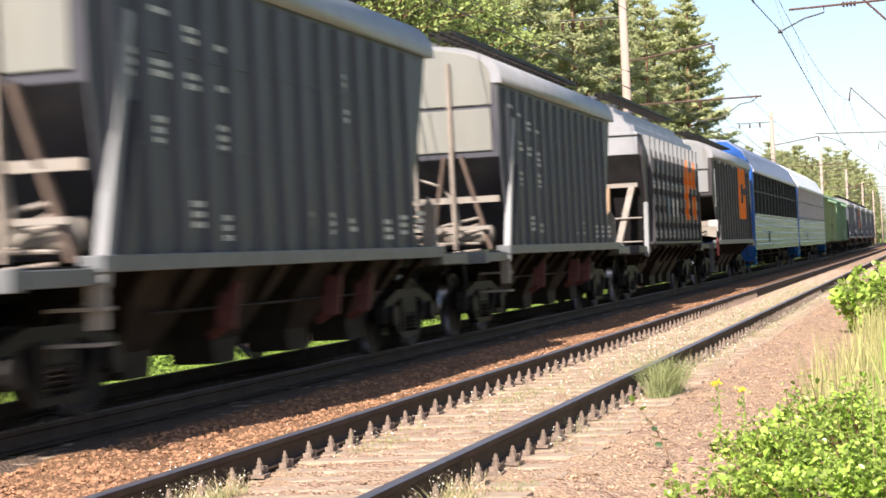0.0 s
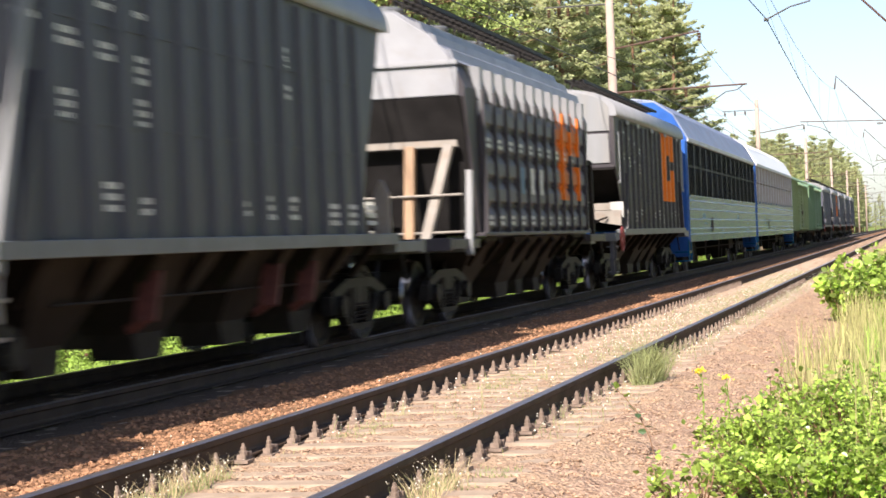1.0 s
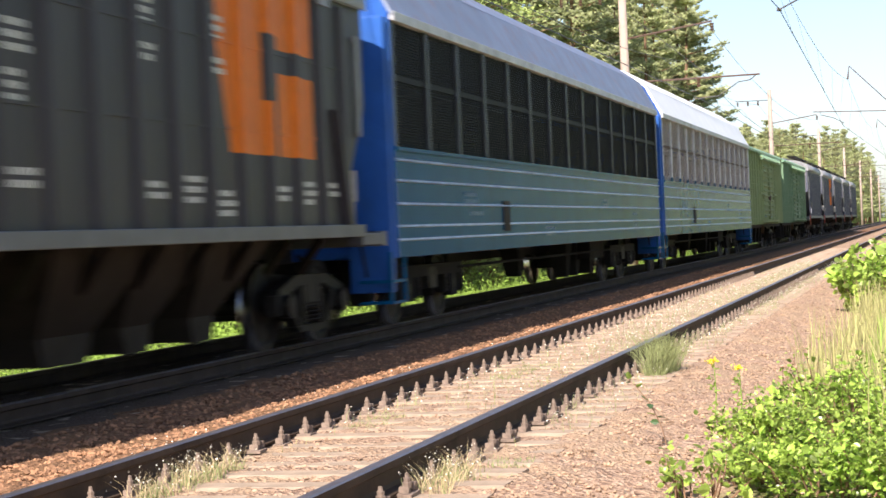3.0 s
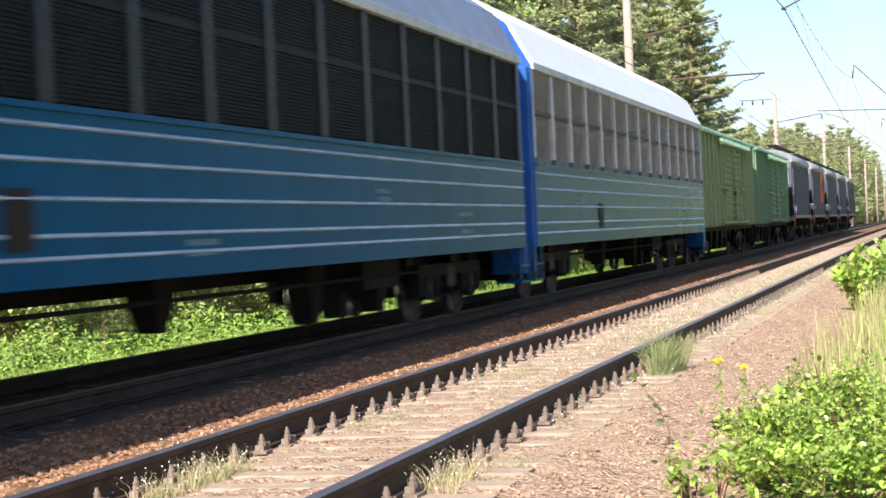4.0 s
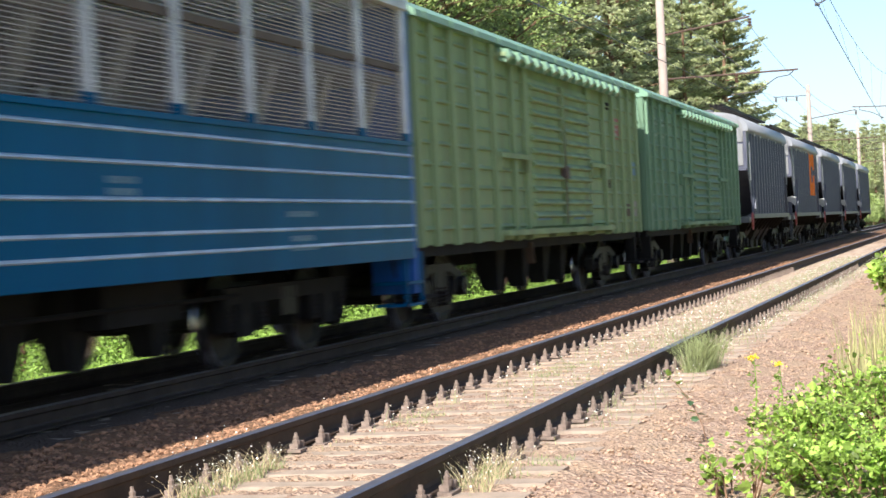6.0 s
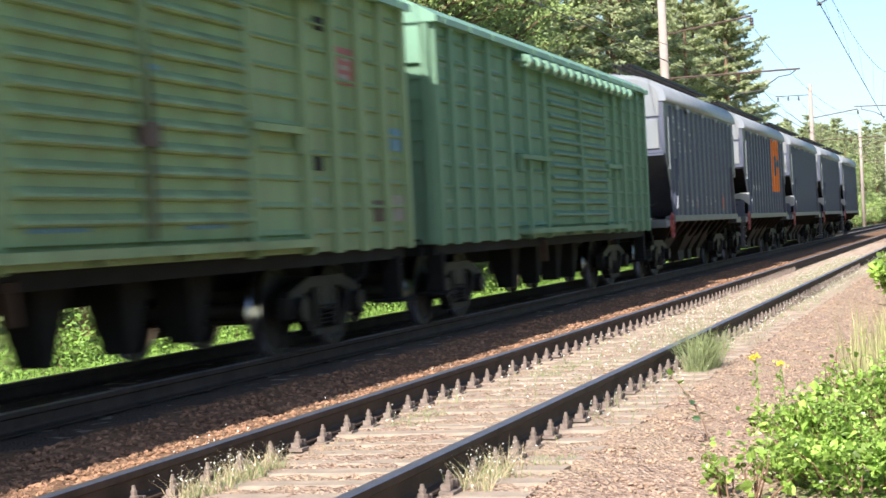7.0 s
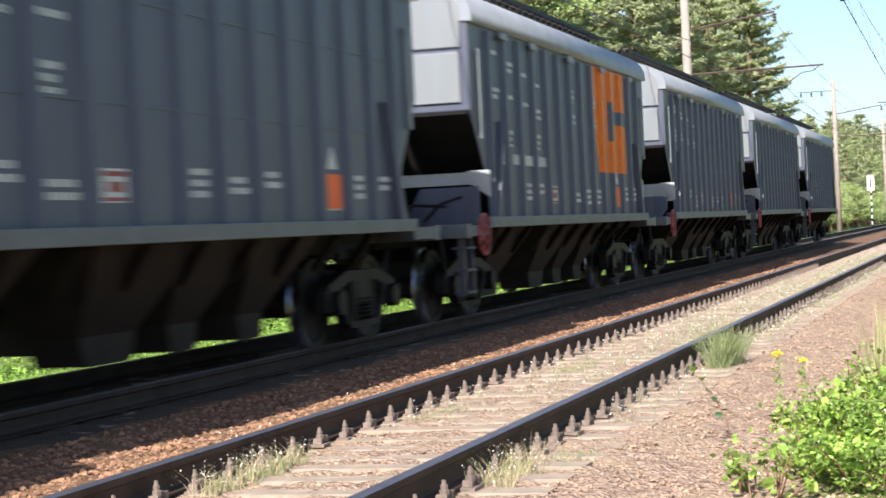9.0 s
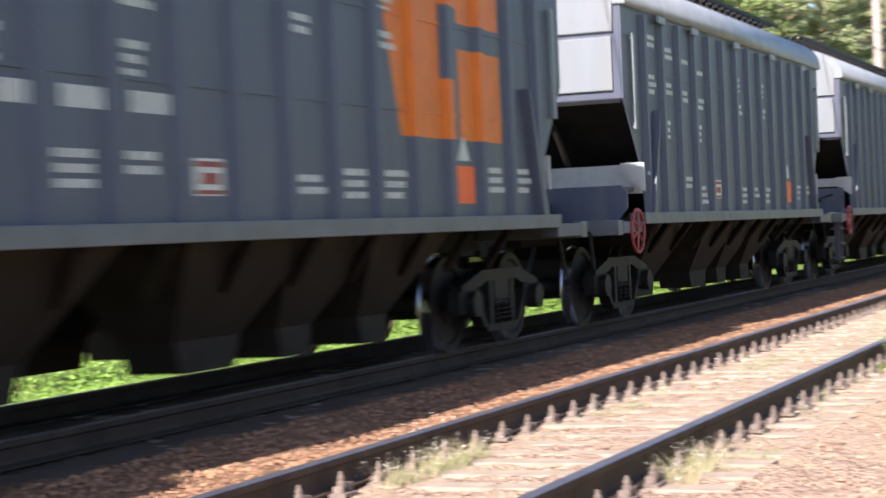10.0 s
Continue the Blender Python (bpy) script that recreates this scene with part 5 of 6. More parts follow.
MAST_Y = [5, 66.5, 131.1, 191.0, 250.0, 309.0, 368.0, 427.0]
SIDE_Y = [-14, 47.0, 109.0, 171.0, 232.0, 293.0, 354.0, 415.0]
for y in MAST_Y[1:]:
    contact_mast(-10.25, y, 1)
SIDE_HOLD = [-4.46, -3.35, -4.46, -3.35, -4.46, -3.35, -4.46, -3.35]
for y, x in zip(SIDE_Y[1:], SIDE_HOLD[1:]):
    side_mast(0.7, y, x)


def wires(name, xm, xs, ys, z_hold, z_mid, zc, label):
    """A messenger wire along xm, a contact wire that zigzags through xs, and droppers between."""
    t = thing(name, label, "overhead wire")
    for a, b, xa, xb in zip(ys, ys[1:], xs, xs[1:]):
        for k in range(11):
            u = k / 10
            z = z_mid + (z_hold - z_mid) * (2 * u - 1) ** 2
            top = Vector((xm, a + (b - a) * u, z))
            foot = Vector((xa + (xb - xa) * u, a + (b - a) * u, zc))
            if k:
                part("messenger_wire", Form().rod([last, top], 0.009, 5), M_CABLE, t)
            last = top
            if k % 2:
                part("dropper", Form().rod([top, foot], 0.004, 4), M_CABLE, t)
                part("wire_clip", Form().rod([foot + Vector((0, 0, 0.03)), foot - Vector((0, 0, 0.03))], 0.022, 6), M_CABLE, t)
        part("contact_wire", Form().rod([(xa, a, zc), (xb, b, zc)], 0.013, 5), M_CABLE, t)


wires("overhead_wire", FAR_AXIS, [FAR_AXIS + (0.3 if k % 2 else -0.3) for k in range(8)], MAST_Y, 6.9, 5.8, 5.55, "overhead contact wire above the far track")
wires("overhead_wire", -4.1, SIDE_HOLD, SIDE_Y, 9.0, 8.1, 6.4, "overhead contact wire above the near track")
for x, z in ((-7.1, 7.95), (-12.45, 9.2), (-11.05, 9.2)):
    t = thing("feeder_wire", "thin dark feeder wire strung along the masts", "wire")
    for a, b in zip(MAST_Y, MAST_Y[1:]):
        part("wire_span", Form().rod([(x, a + (b - a) * k / 8, z - 0.9 + 0.9 * (k / 4 - 1) ** 2) for k in range(9)], 0.008, 5), M_CABLE, t)


# ---- plants ----
def leaf_cards(pos, normal_up, size, aspect, r, bend=0.25):
    """Small folded leaves at pos, each of two halves with a crease."""
    n = len(pos)
    d = r.normal(0, 1, (n, 3))
    d[:, 2] = d[:, 2] * 0.6 + 0.15
    d /= np.linalg.norm(d, axis=1)[:, None]
    nn = r.normal(0, 1, (n, 3)) * (1 - normal_up) + np.array([0, -0.25, 1.0]) * normal_up
    s = np.cross(d, nn)
    s /= np.linalg.norm(s, axis=1)[:, None] + 1e-9
    up = np.cross(s, d)
    size = np.broadcast_to(size, n)[:, None]
    w = size * aspect
    base = pos
    a = pos + d * size * 0.35 + s * w * 0.5 + up * size * bend * 0.3
    b = pos + d * size * 0.35 - s * w * 0.5 + up * size * bend * 0.3
    a2 = pos + d * size * 0.75 + s * w * 0.36 + up * size * bend * 0.2
    b2 = pos + d * size * 0.75 - s * w * 0.36 + up * size * bend * 0.2
    tip = pos + d * size - up * size * bend * 0.25
    mid = pos + d * size * 0.55 - up * size * 0.02
    v = np.stack([base, a, a2, tip, b2, b, mid], 1).reshape(-1, 3)
    t = np.array([(0, 1, 6), (1, 2, 6), (2, 3, 6), (3, 4, 6), (4, 5, 6), (5, 0, 6)])
    f = (t[None] + (np.arange(n) * 7)[:, None, None]).reshape(-1, 3)
    return v, f


def mesh_of(name, v, f, material):
    me = bpy.data.meshes.new(name)
    me.from_pydata(v.tolist(), [], f.tolist())
    me.materials.append(material)
    return me


def bush(x, y, radius, height, leaves, leaf, seed, label, paint=None):
    r = np.random.default_rng(seed)
    b = thing("bush", label, "bush", pose(x, y, float(ground_height(x)) - 0.02))
    stems = Form()
    tips = []
    for k in range(int(26 * radius / 0.5)):
        a, q = r.uniform(0, math.tau), radius * math.sqrt(r.random())
        h = height * r.uniform(0.55, 1.05) * (1 - 0.35 * (q / radius) ** 2)
        p0 = Vector((q * 0.55 * math.cos(a), q * 0.55 * math.sin(a), 0))
        p2 = Vector((q * math.cos(a), q * math.sin(a), h))
        p1 = (p0 + p2) / 2 + Vector((r.normal(0, 0.05), r.normal(0, 0.05), 0.06))
        stems.rod([p0, p1, p2], [0.007, 0.005, 0.002], 5)
        tips.append((p0, p1, p2))
    part("stem", stems, M_BARK, b)
    pos = []
    for _ in range(leaves):
        p0, p1, p2 = tips[r.integers(len(tips))]
        u = r.random() ** 0.6
        p = p0.lerp(p1, u * 2) if u < 0.5 else p1.lerp(p2, u * 2 - 1)
        pos.append((p.x + r.normal(0, 0.045), p.y + r.normal(0, 0.045), max(0.01, p.z + r.normal(0, 0.04))))
    v, f = leaf_cards(np.array(pos), 0.5, r.uniform(0.5, 1.15, leaves) * np.where(r.random(leaves) < 0.12, 1.7, 1.0) * leaf, 0.75, r)
    part("foliage", mesh_of("foliage", v, f, paint or M_LEAF), None, b, "fresh green leaves")


bush(-0.5, 10.4, 0.6, 0.5, 5200, 0.036, 1, "leafy bright green bush at the trackside")
bush(-0.95, 11.9, 0.42, 0.48, 2200, 0.036, 2, "leafy bright green bush at the trackside")
bush(-0.4, 12.8, 0.6, 0.6, 3000, 0.036, 3, "leafy bright green bush at the trackside")
bush(-0.75, 12.7, 0.35, 0.78, 420, 0.038, 8, "sparse upright green shoots among the bushes")
bush(-1.25, 10.0, 0.26, 0.34, 150, 0.055, 4, "small leafy green shrub at the trackside")
bush(-1.1, 10.7, 0.3, 0.28, 420, 0.04, 9, "low leafy green shrub at the trackside")


def sapling(x, y, turn):
    """One thin bent stem with a few large drooping leaves."""
    r = np.random.default_rng(6)
    t = thing("sapling", "thin bent sapling with a few dark green leaves", "sapling", pose(x, y, float(ground_height(x)) - 0.02, 0, 0, turn))
    pts = [Vector((0, 0, 0)), Vector((-0.03, 0, 0.14)), Vector((-0.1, 0.02, 0.29)), Vector((-0.2, 0.02, 0.42)), Vector((-0.25, 0.03, 0.46))]
    part("stem", Form().rod(pts, [0.005, 0.004, 0.004, 0.003, 0.002], 5), M_BARK, t)
    for k in range(9):
        p = pts[1 + k % 4].lerp(pts[min(4, 2 + k % 4)], r.random())
        v, f = leaf_cards(np.array([p]), 0.3, r.uniform(0.055, 0.085), 0.6, r)
        part("leaf", mesh_of("leaf", v, f, M_LEAF if k % 3 == 0 else M_DARKLEAF), None, t)


sapling(-1.72, 12.3, 0)
bush(-0.8, 30.0, 0.8, 1.15, 1500, 0.11, 5, "rounded green bush on the verge")
bush(-0.75, 36.0, 0.9, 1.2, 1300, 0.12, 7, "rounded green bush on the verge")


def blades(name, spots, count, height, width, material, label, category, seed, spread=0.02, lean=0.35):
    """Thin bent blades or stems standing at random in the given rectangles (x0, x1, y0, y1)."""
    r = np.random.default_rng(seed)
    area = np.array([(b - a) * (d - c) for a, b, c, d in spots])
    pick = r.choice(len(spots), count, p=area / area.sum())
    sp = np.array(spots)[pick]
    x = sp[:, 0] + (sp[:, 1] - sp[:, 0]) * r.random(count)
    y = sp[:, 2] + (sp[:, 3] - sp[:, 2]) * r.random(count)
    h = height * r.uniform(0.45, 1.15, count)
    a = r.uniform(0, math.tau, count)
    dx, dy = np.cos(a) * h * lean * r.random(count), np.sin(a) * h * lean * r.random(count)
    wa = r.uniform(-0.9, 0.9, count)
    wx, wy = np.cos(wa) * width * 0.5, np.sin(wa) * width * 0.5
    z = ground_height(x) - 0.02
    p0 = np.stack([x, y, z], 1)
    p1 = np.stack([x + dx * 0.35, y + dy * 0.35, z + h * 0.6], 1)
    p2 = np.stack([x + dx, y + dy, z + h], 1)
    w = np.stack([wx, wy, wx * 0], 1)
    v = np.stack([p0 - w, p0 + w, p1 + w * 0.8, p1 - w * 0.8, p2], 1).reshape(-1, 3)
    f = []
    t = np.array([(0, 1, 2), (0, 2, 3), (3, 2, 4)])
    f = (t[None] + (np.arange(count) * 5)[:, None, None]).reshape(-1, 3)
    many(name, v, f, material, label, category)
    return p2


def specks(name, pos, size, material, label, seed):
    r = np.random.default_rng(seed)
    v, f = leaf_cards(pos, 0.3, r.uniform(0.6, 1.3, len(pos)) * size, 0.9, r)
    many(name, v, f, material, label, "flowers")


# verge grass beside the near track and dry stalks
tips = blades("verge_grass", [(-0.45, 0.2, 11.8, 15.5), (-1.15, -0.3, 15.5, 19), (-1.0, -0.1, 19, 30), (-1.2, 0.3, 30, 60), (-1.5, 0.2, 60, 110)], 8500, 0.66, 0.01, M_DRYGRASS, "tall yellow-green verge grass", "grass", 11)
blades("verge_herbs", [(-0.6, 0.5, 14, 30), (-0.9, 0.3, 30, 100)], 3500, 0.4, 0.03, M_WEED, "green herbs among the verge grass", "grass", 12)
# tuft by the near rail
tip = blades("herb_tuft", [(-2.58, -2.42, 17.1, 17.9), (-2.52, -2.36, 17.5, 18.1)], 620, 0.4, 0.005, M_TUFT, "grey-green tuft of herbs beside the rail", "grass", 13, lean=1.3)
# low weeds along the rails with tiny white flowers
rows = [(-4.25, -4.1, 9.5, 11.6), (-4.3, -4.05, 12.4, 15), (-4.2, -4.0, 16, 40), (-2.8, -2.55, 9.5, 11.2), (-2.75, -2.5, 18, 45), (-4.85, -4.6, 12, 30), (-3.9, -3.2, 20, 60)]
tip = blades("track_weeds", rows + [(-2.8, -2.3, 12.5, 60), (-3.9, -3.3, 14, 60)], 3400, 0.13, 0.005, M_TUFT, "dry weeds growing along the rails", "weeds", 14, lean=0.7)
specks("weed_flowers", tip, 0.014, M_BLOSSOM, "tiny white flowers on the track weeds", 15)
blades("ballast_herbs", [(-4.27, -4.1, 9.4, 10.8), (-2.75, -2.58, 9.7, 10.5)], 260, 0.14, 0.007, M_TUFT, "olive herbs against the rail", "weeds", 63, lean=1.2)
tip = blades("ballast_weeds", [(-4.27, -4.1, 9.3, 10.9), (-2.75, -2.55, 9.6, 10.6)], 380, 0.19, 0.004, M_STRAW, "dry flowering weeds against the rail", "weeds", 16, lean=1.4)
specks("weed_blossoms", np.concatenate([tip[::2], tip[::3] - [0.015, 0.02, 0.04]]), 0.009, M_BLOSSOM, "small white blossoms on dry weeds", 17)
for edge in (NEAR_AXIS - 0.76 - 0.16, NEAR_AXIS - 0.76 + 0.16, NEAR_AXIS + 0.76 - 0.16, NEAR_AXIS + 0.76 + 0.16):
    blades("rail_weeds", [(edge - 0.09, edge + 0.09, y, y + g) for y, g in ((9.5, 1.2), (11.6, 0.7), (13.4, 2.2), (17.2, 1.5), (20.5, 3), (26, 5), (34, 8), (48, 12))], 420, 0.075, 0.004, M_DRYGRASS, "dry yellow weeds along the rail", "weeds", int(50 - edge * 10), lean=0.8)
tip = blades("ballast_edge_weeds", [(-5.1, -4.6, 11.0, 12.2), (-5.2, -4.6, 14.2, 14.9), (-5.1, -4.6, 17, 18), (-4.9, -4.6, 21, 24)], 150, 0.16, 0.004, M_STRAW, "thin dry stalks at the ballast's edge", "weeds", 61, lean=0.8)
specks("stalk_flowers", tip, 0.011, M_PETAL, "tiny white flowers on dry stalks", 62)
blades("moss_clumps", [(-4.2, -3.95, 13.0, 14.2), (-2.6, -2.35, 10.2, 11.2), (-4.1, -3.8, 17, 19)], 800, 0.055, 0.006, M_TUFT, "yellow-green mossy weeds on the sleepers", "weeds", 18, lean=0.8)


blades("bush_grass", [(-1.05, -0.3, 13.0, 15.5)], 500, 0.4, 0.0035, M_DRYGRASS, "thin yellow-green grass blades between the bushes", "grass", 19, lean=0.5)
blades("far_verge_grass", [(-11.8, -9.95, 14, 70)], 9000, 0.42, 0.018, M_WEED, "sunlit green grass behind the far track", "grass", 20, lean=0.5)


def yellow_flower(x, y, h, seed):
    r = np.random.default_rng(seed)
    t = thing("wild_flower", "tall green wild flower with a yellow head", "flower", pose(x, y, float(ground_height(x))), group="yellow wild flowers")
    st = Form().rod([(0, 0, 0), (0.02, 0, h * 0.5), (0.01, 0.01, h)], [0.006, 0.005, 0.003], 5)
    part("stalk", st, M_WEED, t)
    pos = np.stack([r.normal(0, 0.015, 30), r.normal(0, 0.015, 30), h * r.uniform(0.15, 0.95, 30)], 1)
    for p in pos:
        v, f = leaf_cards(p[None], 0.4, 0.05, 0.3, r)
        part("leaf", mesh_of("leaf", v, f, M_WEED), None, t)
    pos = np.stack([r.normal(0, 0.018, 40), r.normal(0, 0.018, 40), h + r.uniform(-0.01, 0.025, 40)], 1)
    v, f = leaf_cards(pos, 0.6, 0.022, 0.7, r)
    part("blossom", mesh_of("blossom", v, f, M_YELLOW), None, t, "small yellow blossom head")


yellow_flower(-1.33, 13.2, 0.46, 1)
yellow_flower(-1.55, 13.6, 0.46, 2)

# lush growth behind the train
for i, (x0, x1, h, n, sz) in enumerate(((-11.6, -10.2, 0.45, 14000, 0.05), (-14.2, -11.4, 0.95, 22000, 0.065))):
    r = np.random.default_rng(40 + i)
    yy = 14 * (130 / 14) ** r.random(n)
    xx = r.uniform(x0, x1, n)
    clump = 0.6 + 0.4 * np.sin(yy * 1.7 + xx * 2.1) * np.sin(yy * 0.63)
    zz = ground_height(xx) + h * clump * r.random(n) ** 0.7
    v, f = leaf_cards(np.stack([xx, yy, zz], 1), 0.6, r.uniform(0.6, 1.4, n) * sz * 1.25, 0.45, r)
    many("verge_growth", v, f, M_WEED, "lush sunlit green weeds behind the far track", "weeds")


def kites(pos, size, aspect, r, flat, way=None):
    """Small four-cornered leaf clumps."""
    n = len(pos)
    # sprays turn their broad side towards the light
    nn = r.normal(0, 1, (n, 3)) * 0.5 + np.array([0, -0.7, 0.75])
    nn /= np.linalg.norm(nn, axis=1)[:, None]
    d = r.normal(0, 1, (n, 3))
    d[:, 2] *= flat
    if way is not None:
        d = d * 0.45 + way
    d -= nn * np.sum(d * nn, axis=1)[:, None]
    d /= np.linalg.norm(d, axis=1)[:, None] + 1e-9
    s = np.cross(nn, d)
    size = np.broadcast_to(size, n)[:, None]
    v = np.stack([pos - d * size * 0.5, pos + s * size * aspect * 0.5, pos + d * size * 0.5, pos - s * size * aspect * 0.5], 1).reshape(-1, 3)
    f = (np.array([(0, 1, 2, 3)])[None] + (np.arange(n) * 4)[:, None, None]).reshape(-1, 4)
    return v, f


def tree_mesh(kind, seed, dense=1.0):
    """Trunk and crown meshes of one tree."""
    r = np.random.default_rng(seed)
    h = {"pine": 19, "birch": 15, "shrub": 4.5}[kind]
    wood = Form()
    lean = r.normal(0, 0.25, 2)
    wood.rod([(0, 0, -0.3), (lean[0] * 0.3, lean[1] * 0.3, h * 0.4), (lean[0], lean[1], h)], [0.22 * h / 19 + 0.02, 0.16 * h / 19, 0.02], 8)
    pos, along = [], []
    levels = {"pine": 27, "birch": 24, "shrub": 14}[kind]
    for k in range(levels):
        u = (k + r.random() * 0.7) / levels
        z = h * ({"pine": 0.1, "birch": 0.14, "shrub": 0.08}[kind] + 0.88 * u)
        reach = {"pine": 4.0 * (1 - u) ** 0.85 + 0.3, "birch": 2.7 * math.sin(math.pi * (0.18 + 0.8 * u)) + 0.2, "shrub": 1.7 * math.sin(math.pi * (0.25 + 0.7 * u)) + 0.2}[kind]
        for q in range(5):
            a = r.uniform(0, math.tau)
            ln = reach * r.uniform(0.5, 1.2)
            c = Vector((lean[0] * u, lean[1] * u, z))
            rise = {"pine": -0.06 + 0.45 * u, "birch": 0.35, "shrub": 0.5}[kind]
            out = Vector((math.cos(a), math.sin(a), 0))
            e = c + out * ln + Vector((0, 0, ln * rise))
            m = (c + e) / 2 + Vector((0, 0, (-0.04 if kind == "pine" else 0.12) * ln))
            if dense >= 1:
                wood.rod([c, m, e], [0.035, 0.022, 0.006], 4)
            cl = max(2, int({"pine": 112, "birch": 80, "shrub": 34}[kind] * (0.4 + ln / 2.4) * dense))
            if kind == "pine":
                # flat sprays fanning out from the limb, turned up at their tips
                side = Vector((-out.y, out.x, 0))
                for b in range(4 if dense >= 1 else 2):
                    u0, sw = r.uniform(0.08, 0.95), r.uniform(-0.9, 0.9)
                    root = c.lerp(e, u0)
                    way = (out + side * sw + Vector((0, 0, 0.12))).normalized()
                    size = r.uniform(0.55, 1.0) * (0.5 + 0.2 * ln)
                    nb = max(2, cl // (4 if dense >= 1 else 2))
                    w = r.random(nb)
                    p = np.array(root)[None] + np.array(way)[None] * (w * size)[:, None]
                    p += r.normal(0, 1, (nb, 3)) * np.array([0.13, 0.13, 0.075]) * (1.25 - 0.6 * w)[:, None]
                    p[:, 2] += 0.16 * w ** 2
                    pos.append(p)
                    along.append(np.broadcast_to(np.array(way), (nb, 3)))
                continue
            uu = 0.25 + 0.8 * r.random(cl)
            base = np.array(c)[None] * (1 - uu)[:, None] + np.array(e)[None] * uu[:, None]
            base[:, 2] += 0.15 * ln * (1 - (2 * uu - 1) ** 2)
            sd = {"birch": 0.26, "shrub": 0.18}[kind]
            pos.append(base + r.normal(0, 1, (cl, 3)) * np.array([sd, sd, sd * 0.7]))
    pos = np.concatenate(pos)
    size = {"pine": 0.25, "birch": 0.135, "shrub": 0.15}[kind] / math.sqrt(dense) ** 0.9
    v, f = kites(pos, r.uniform(0.6, 1.4, len(pos)) * size, 0.4 if kind == "pine" else 0.6, r, 0.55, np.concatenate(along) if along else None)
    return wood.mesh("trunk", M_BARK), mesh_of("crown", v, f, M_PINE if kind == "pine" else M_BIRCH)


TREES = {k: [tree_mesh(k, s) for s in ((1, 2, 3) if k == "pine" else (4, 5))] for k in ("pine", "birch", "shrub")}
FAR_TREES = {k: [tree_mesh(k, s, 0.35) for s in (6, 7, 8)] for k in ("pine", "birch", "shrub")}
LABEL = {"pine": "tall green pine tree in the trackside wood", "birch": "leafy birch tree at the wood's edge", "shrub": "dense green shrub at the wood's edge"}


def tree(kind, x, y, scale, r, far=False):
    kinds = (FAR_TREES if far else TREES)[kind]
    tr, cr = kinds[r.integers(len(kinds))]
    t = thing(kind + ("_tree" if kind != "shrub" else ""), LABEL[kind], "tree" if kind != "shrub" else "shrub", group="trackside wood")
    t.matrix_basis = pose(x, y, -0.75, 0, 0, r.uniform(-55, 55)) @ Matrix.Scale(scale, 4)
    part("trunk", tr, None, t)
    part("crown", cr, None, t)


r = np.random.default_rng(77)
for y in np.arange(34, 150, 4.0):
    tree("pine", r.uniform(-21, -17), y + r.uniform(-1.5, 1.5), r.uniform(0.85, 1.1), r)
for y in np.arange(40, 172, 5.0):
    tree("pine", r.uniform(-30, -22), y + r.uniform(-2, 2), r.uniform(1.0, 1.25), r)
for x, y in ((-19.3, 158), (-21, 164), (-19, 150), (-18, 145)):
    tree("pine", x, y, 1.18, r)
for y in (44, 49, 53, 58, 62, 66, 72):
    tree("birch", r.uniform(-16.8, -15), y + r.uniform(-2, 2), r.uniform(0.75, 1.05), r)
for y in np.arange(20, 150, 3.6):
    tree("shrub", r.uniform(-16.5, -14), y + r.uniform(-1, 1), r.uniform(0.5, 0.9), r)
for y in np.arange(17, 70, 2.2):
    tree("shrub", r.uniform(-15.5, -14.6), y + r.uniform(-0.6, 0.6), r.uniform(0.28, 0.45), r)
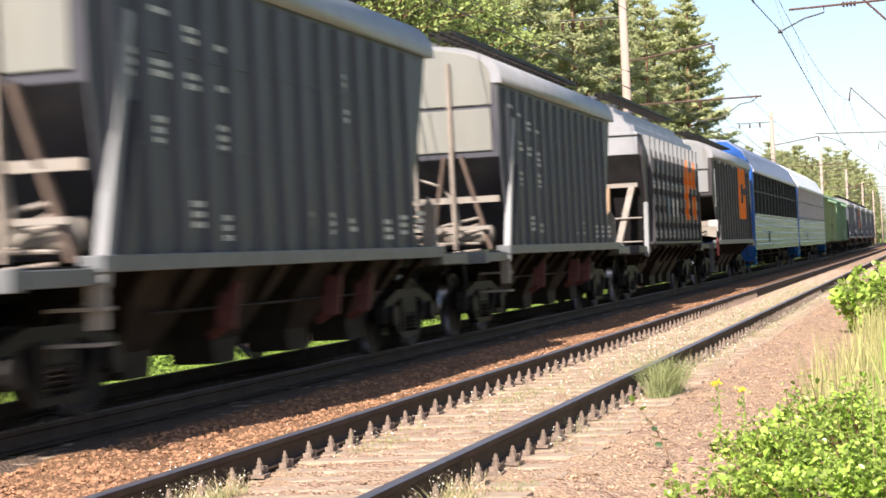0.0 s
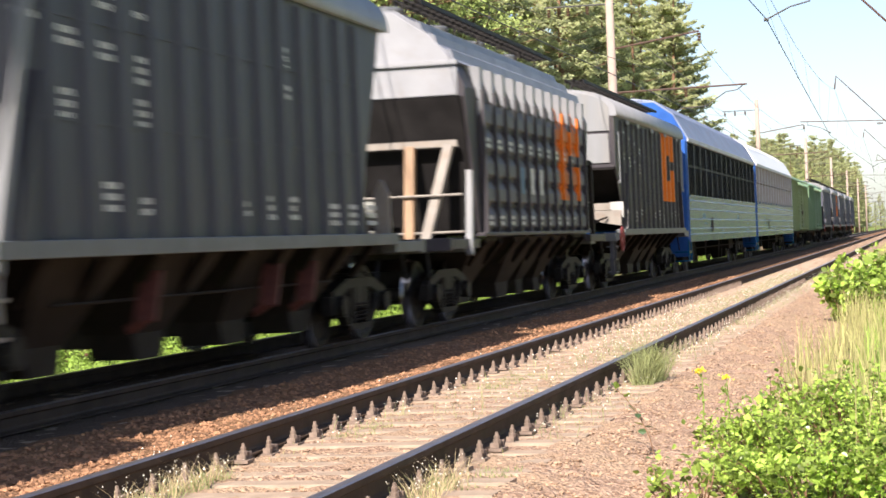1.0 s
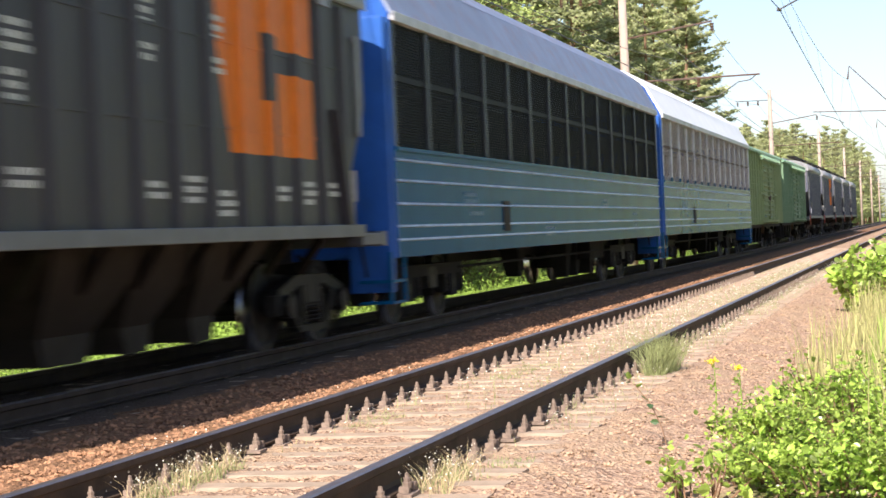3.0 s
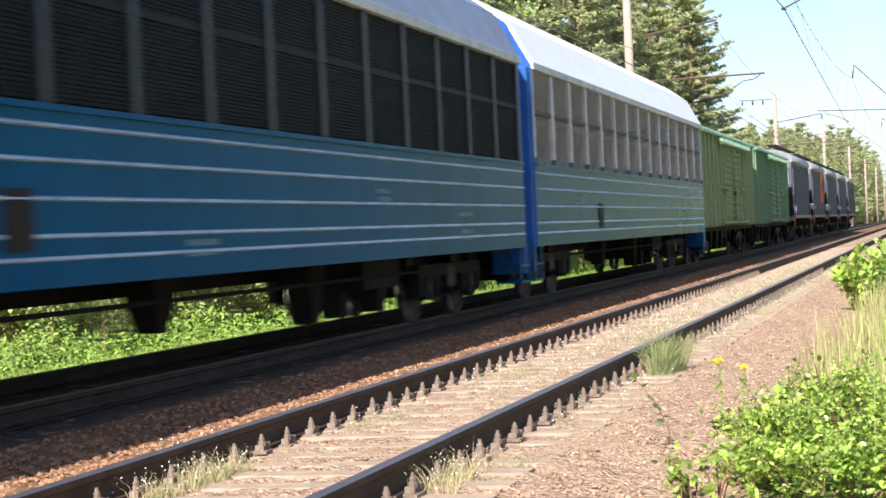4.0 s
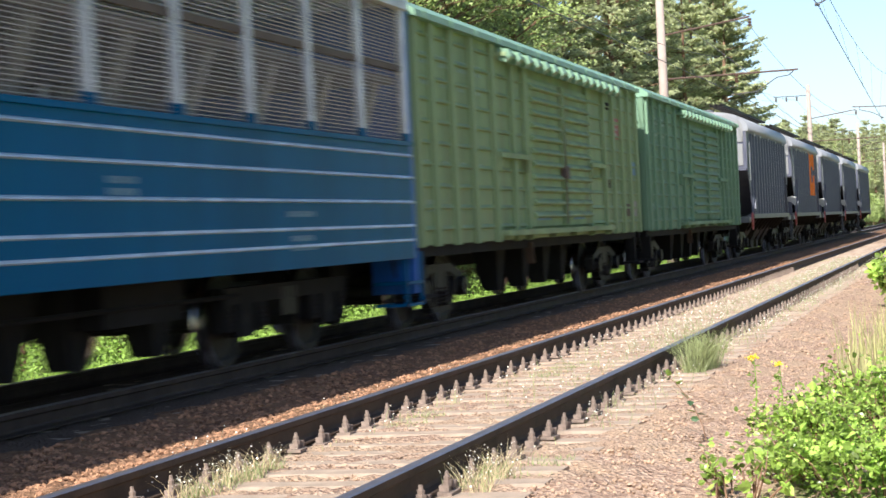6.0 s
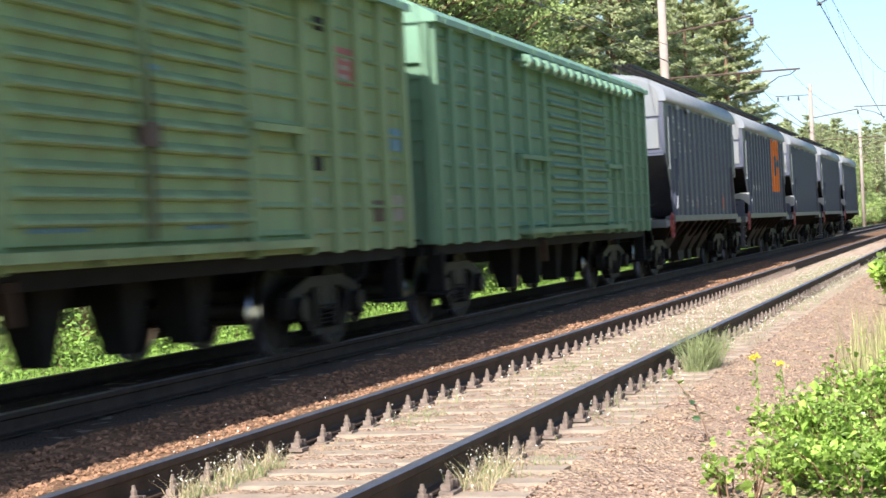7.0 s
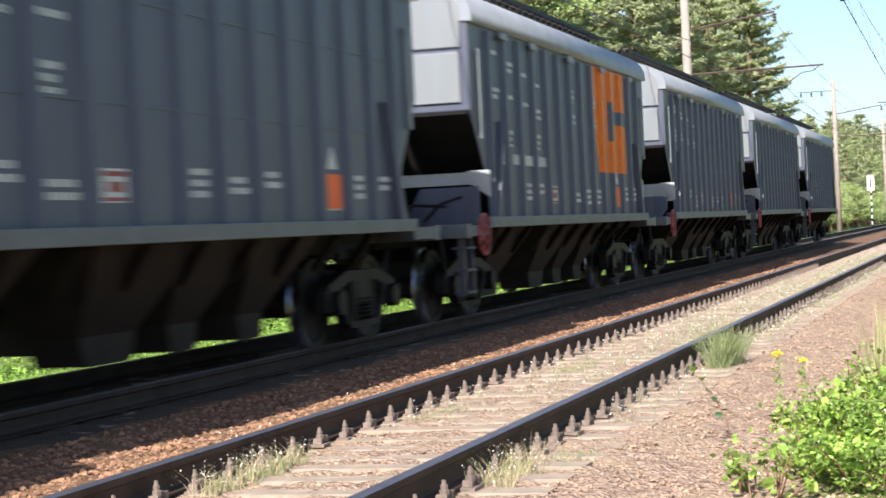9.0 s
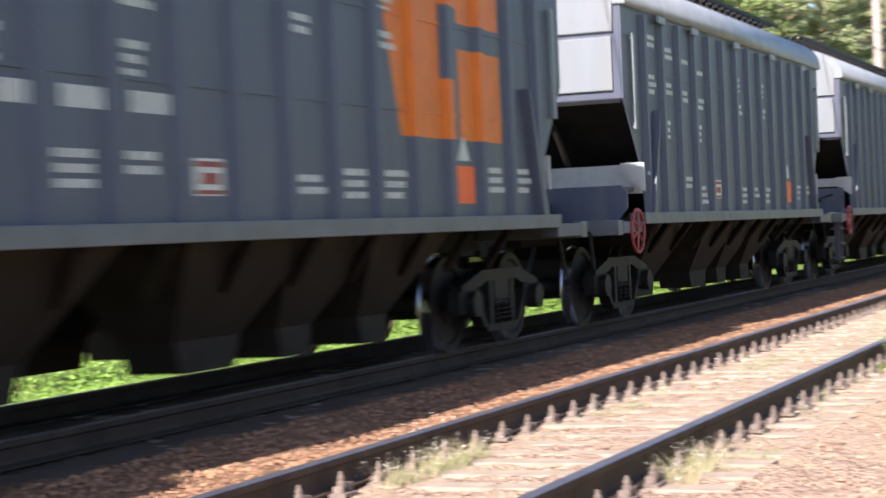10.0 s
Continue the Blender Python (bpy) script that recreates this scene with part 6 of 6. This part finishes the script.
# far wood beside the line
for y in np.arange(178, 266, 2.0):
    big = 0.5 + 0.2 * (y - 178) / 88
    tree("pine", r.uniform(-28, -17.5), y + r.uniform(-2, 2), big * r.uniform(0.92, 1.1), r, True)
    tree("birch", r.uniform(-28, -18), y + r.uniform(-2, 2), big * r.uniform(0.92, 1.1), r, True)
for y in np.arange(200, 600, 3.6):
    big = min(1.0, 0.12 + 0.0023 * y)
    tree("pine", r.uniform(-22, -14.5), y + r.uniform(-3, 3), big * r.uniform(0.85, 1.1), r, True)
    tree("pine", r.uniform(-40, -22), y + r.uniform(-3, 3), big * r.uniform(0.95, 1.2), r, True)
    tree("birch", r.uniform(-30, -15), y + r.uniform(-3, 3), r.uniform(0.6, 0.8), r, True)
for y in np.arange(150, 420, 5):
    tree("shrub", r.uniform(-17, -13), y + r.uniform(-2, 2), r.uniform(0.7, 1.2), r, y > 220)
# unseen growth added on the camera's side, mirrored in glossy wagon sides, dimming them
for y in np.arange(35, 260, 3.2):
    tree("shrub", r.uniform(6.5, 10), y + r.uniform(-1, 1), r.uniform(0.7, 1.0), r, True)
for y in np.arange(10, 260, 4.5):
    tree("birch", r.uniform(11, 17), y + r.uniform(-2, 2), r.uniform(0.7, 0.9), r, True)
for y in (620, 650, 680):
    for x in np.arange(-40, 60, 8):
        tree("pine", x + r.uniform(-3, 3), y + r.uniform(-10, 10), r.uniform(0.5, 0.65), r, True)


def kilometre_board(x, y):
    t = thing("track_sign", "white lineside board on a striped post", "sign", pose(x, y, -0.6))
    part("post", Form().rod([(0, 0, 0), (0, 0, 3.6)], 0.05, 8), M_PETAL, t)
    bands = Form()
    for k in range(6):
        bands.rod([(0, 0, 0.4 + 0.5 * k), (0, 0, 0.62 + 0.5 * k)], 0.053, 8)
    part("band", bands, M_BLACK, t)
    part("board", Form().box(-0.28, 0.28, -0.09, -0.06, 3.3, 4.5), M_PETAL, t, bevel=0.01)
    part("board_mark", Form().box(-0.05, 0.05, -0.097, -0.092, 3.5, 4.2), M_BLACK, t)


kilometre_board(-9.2, 150)


# ---- movement ----
def motions():
    steps = 300
    for w, c in wagons:
        walk(w, [(t, pose(FAR_AXIS, c - SPEED * t, 0)) for t in (0, 2, 4, 6, 8, 10)])
        for a in [o for o in w.children if o.name.startswith("axle")]:
            y = a.location.y
            turn0 = random.uniform(0, 360)
            walk(a, [(k / FPS, pose(0, y, WHEEL_R, turn0 + math.degrees(SPEED * k / FPS / WHEEL_R))) for k in range(steps + 1)])


motions()
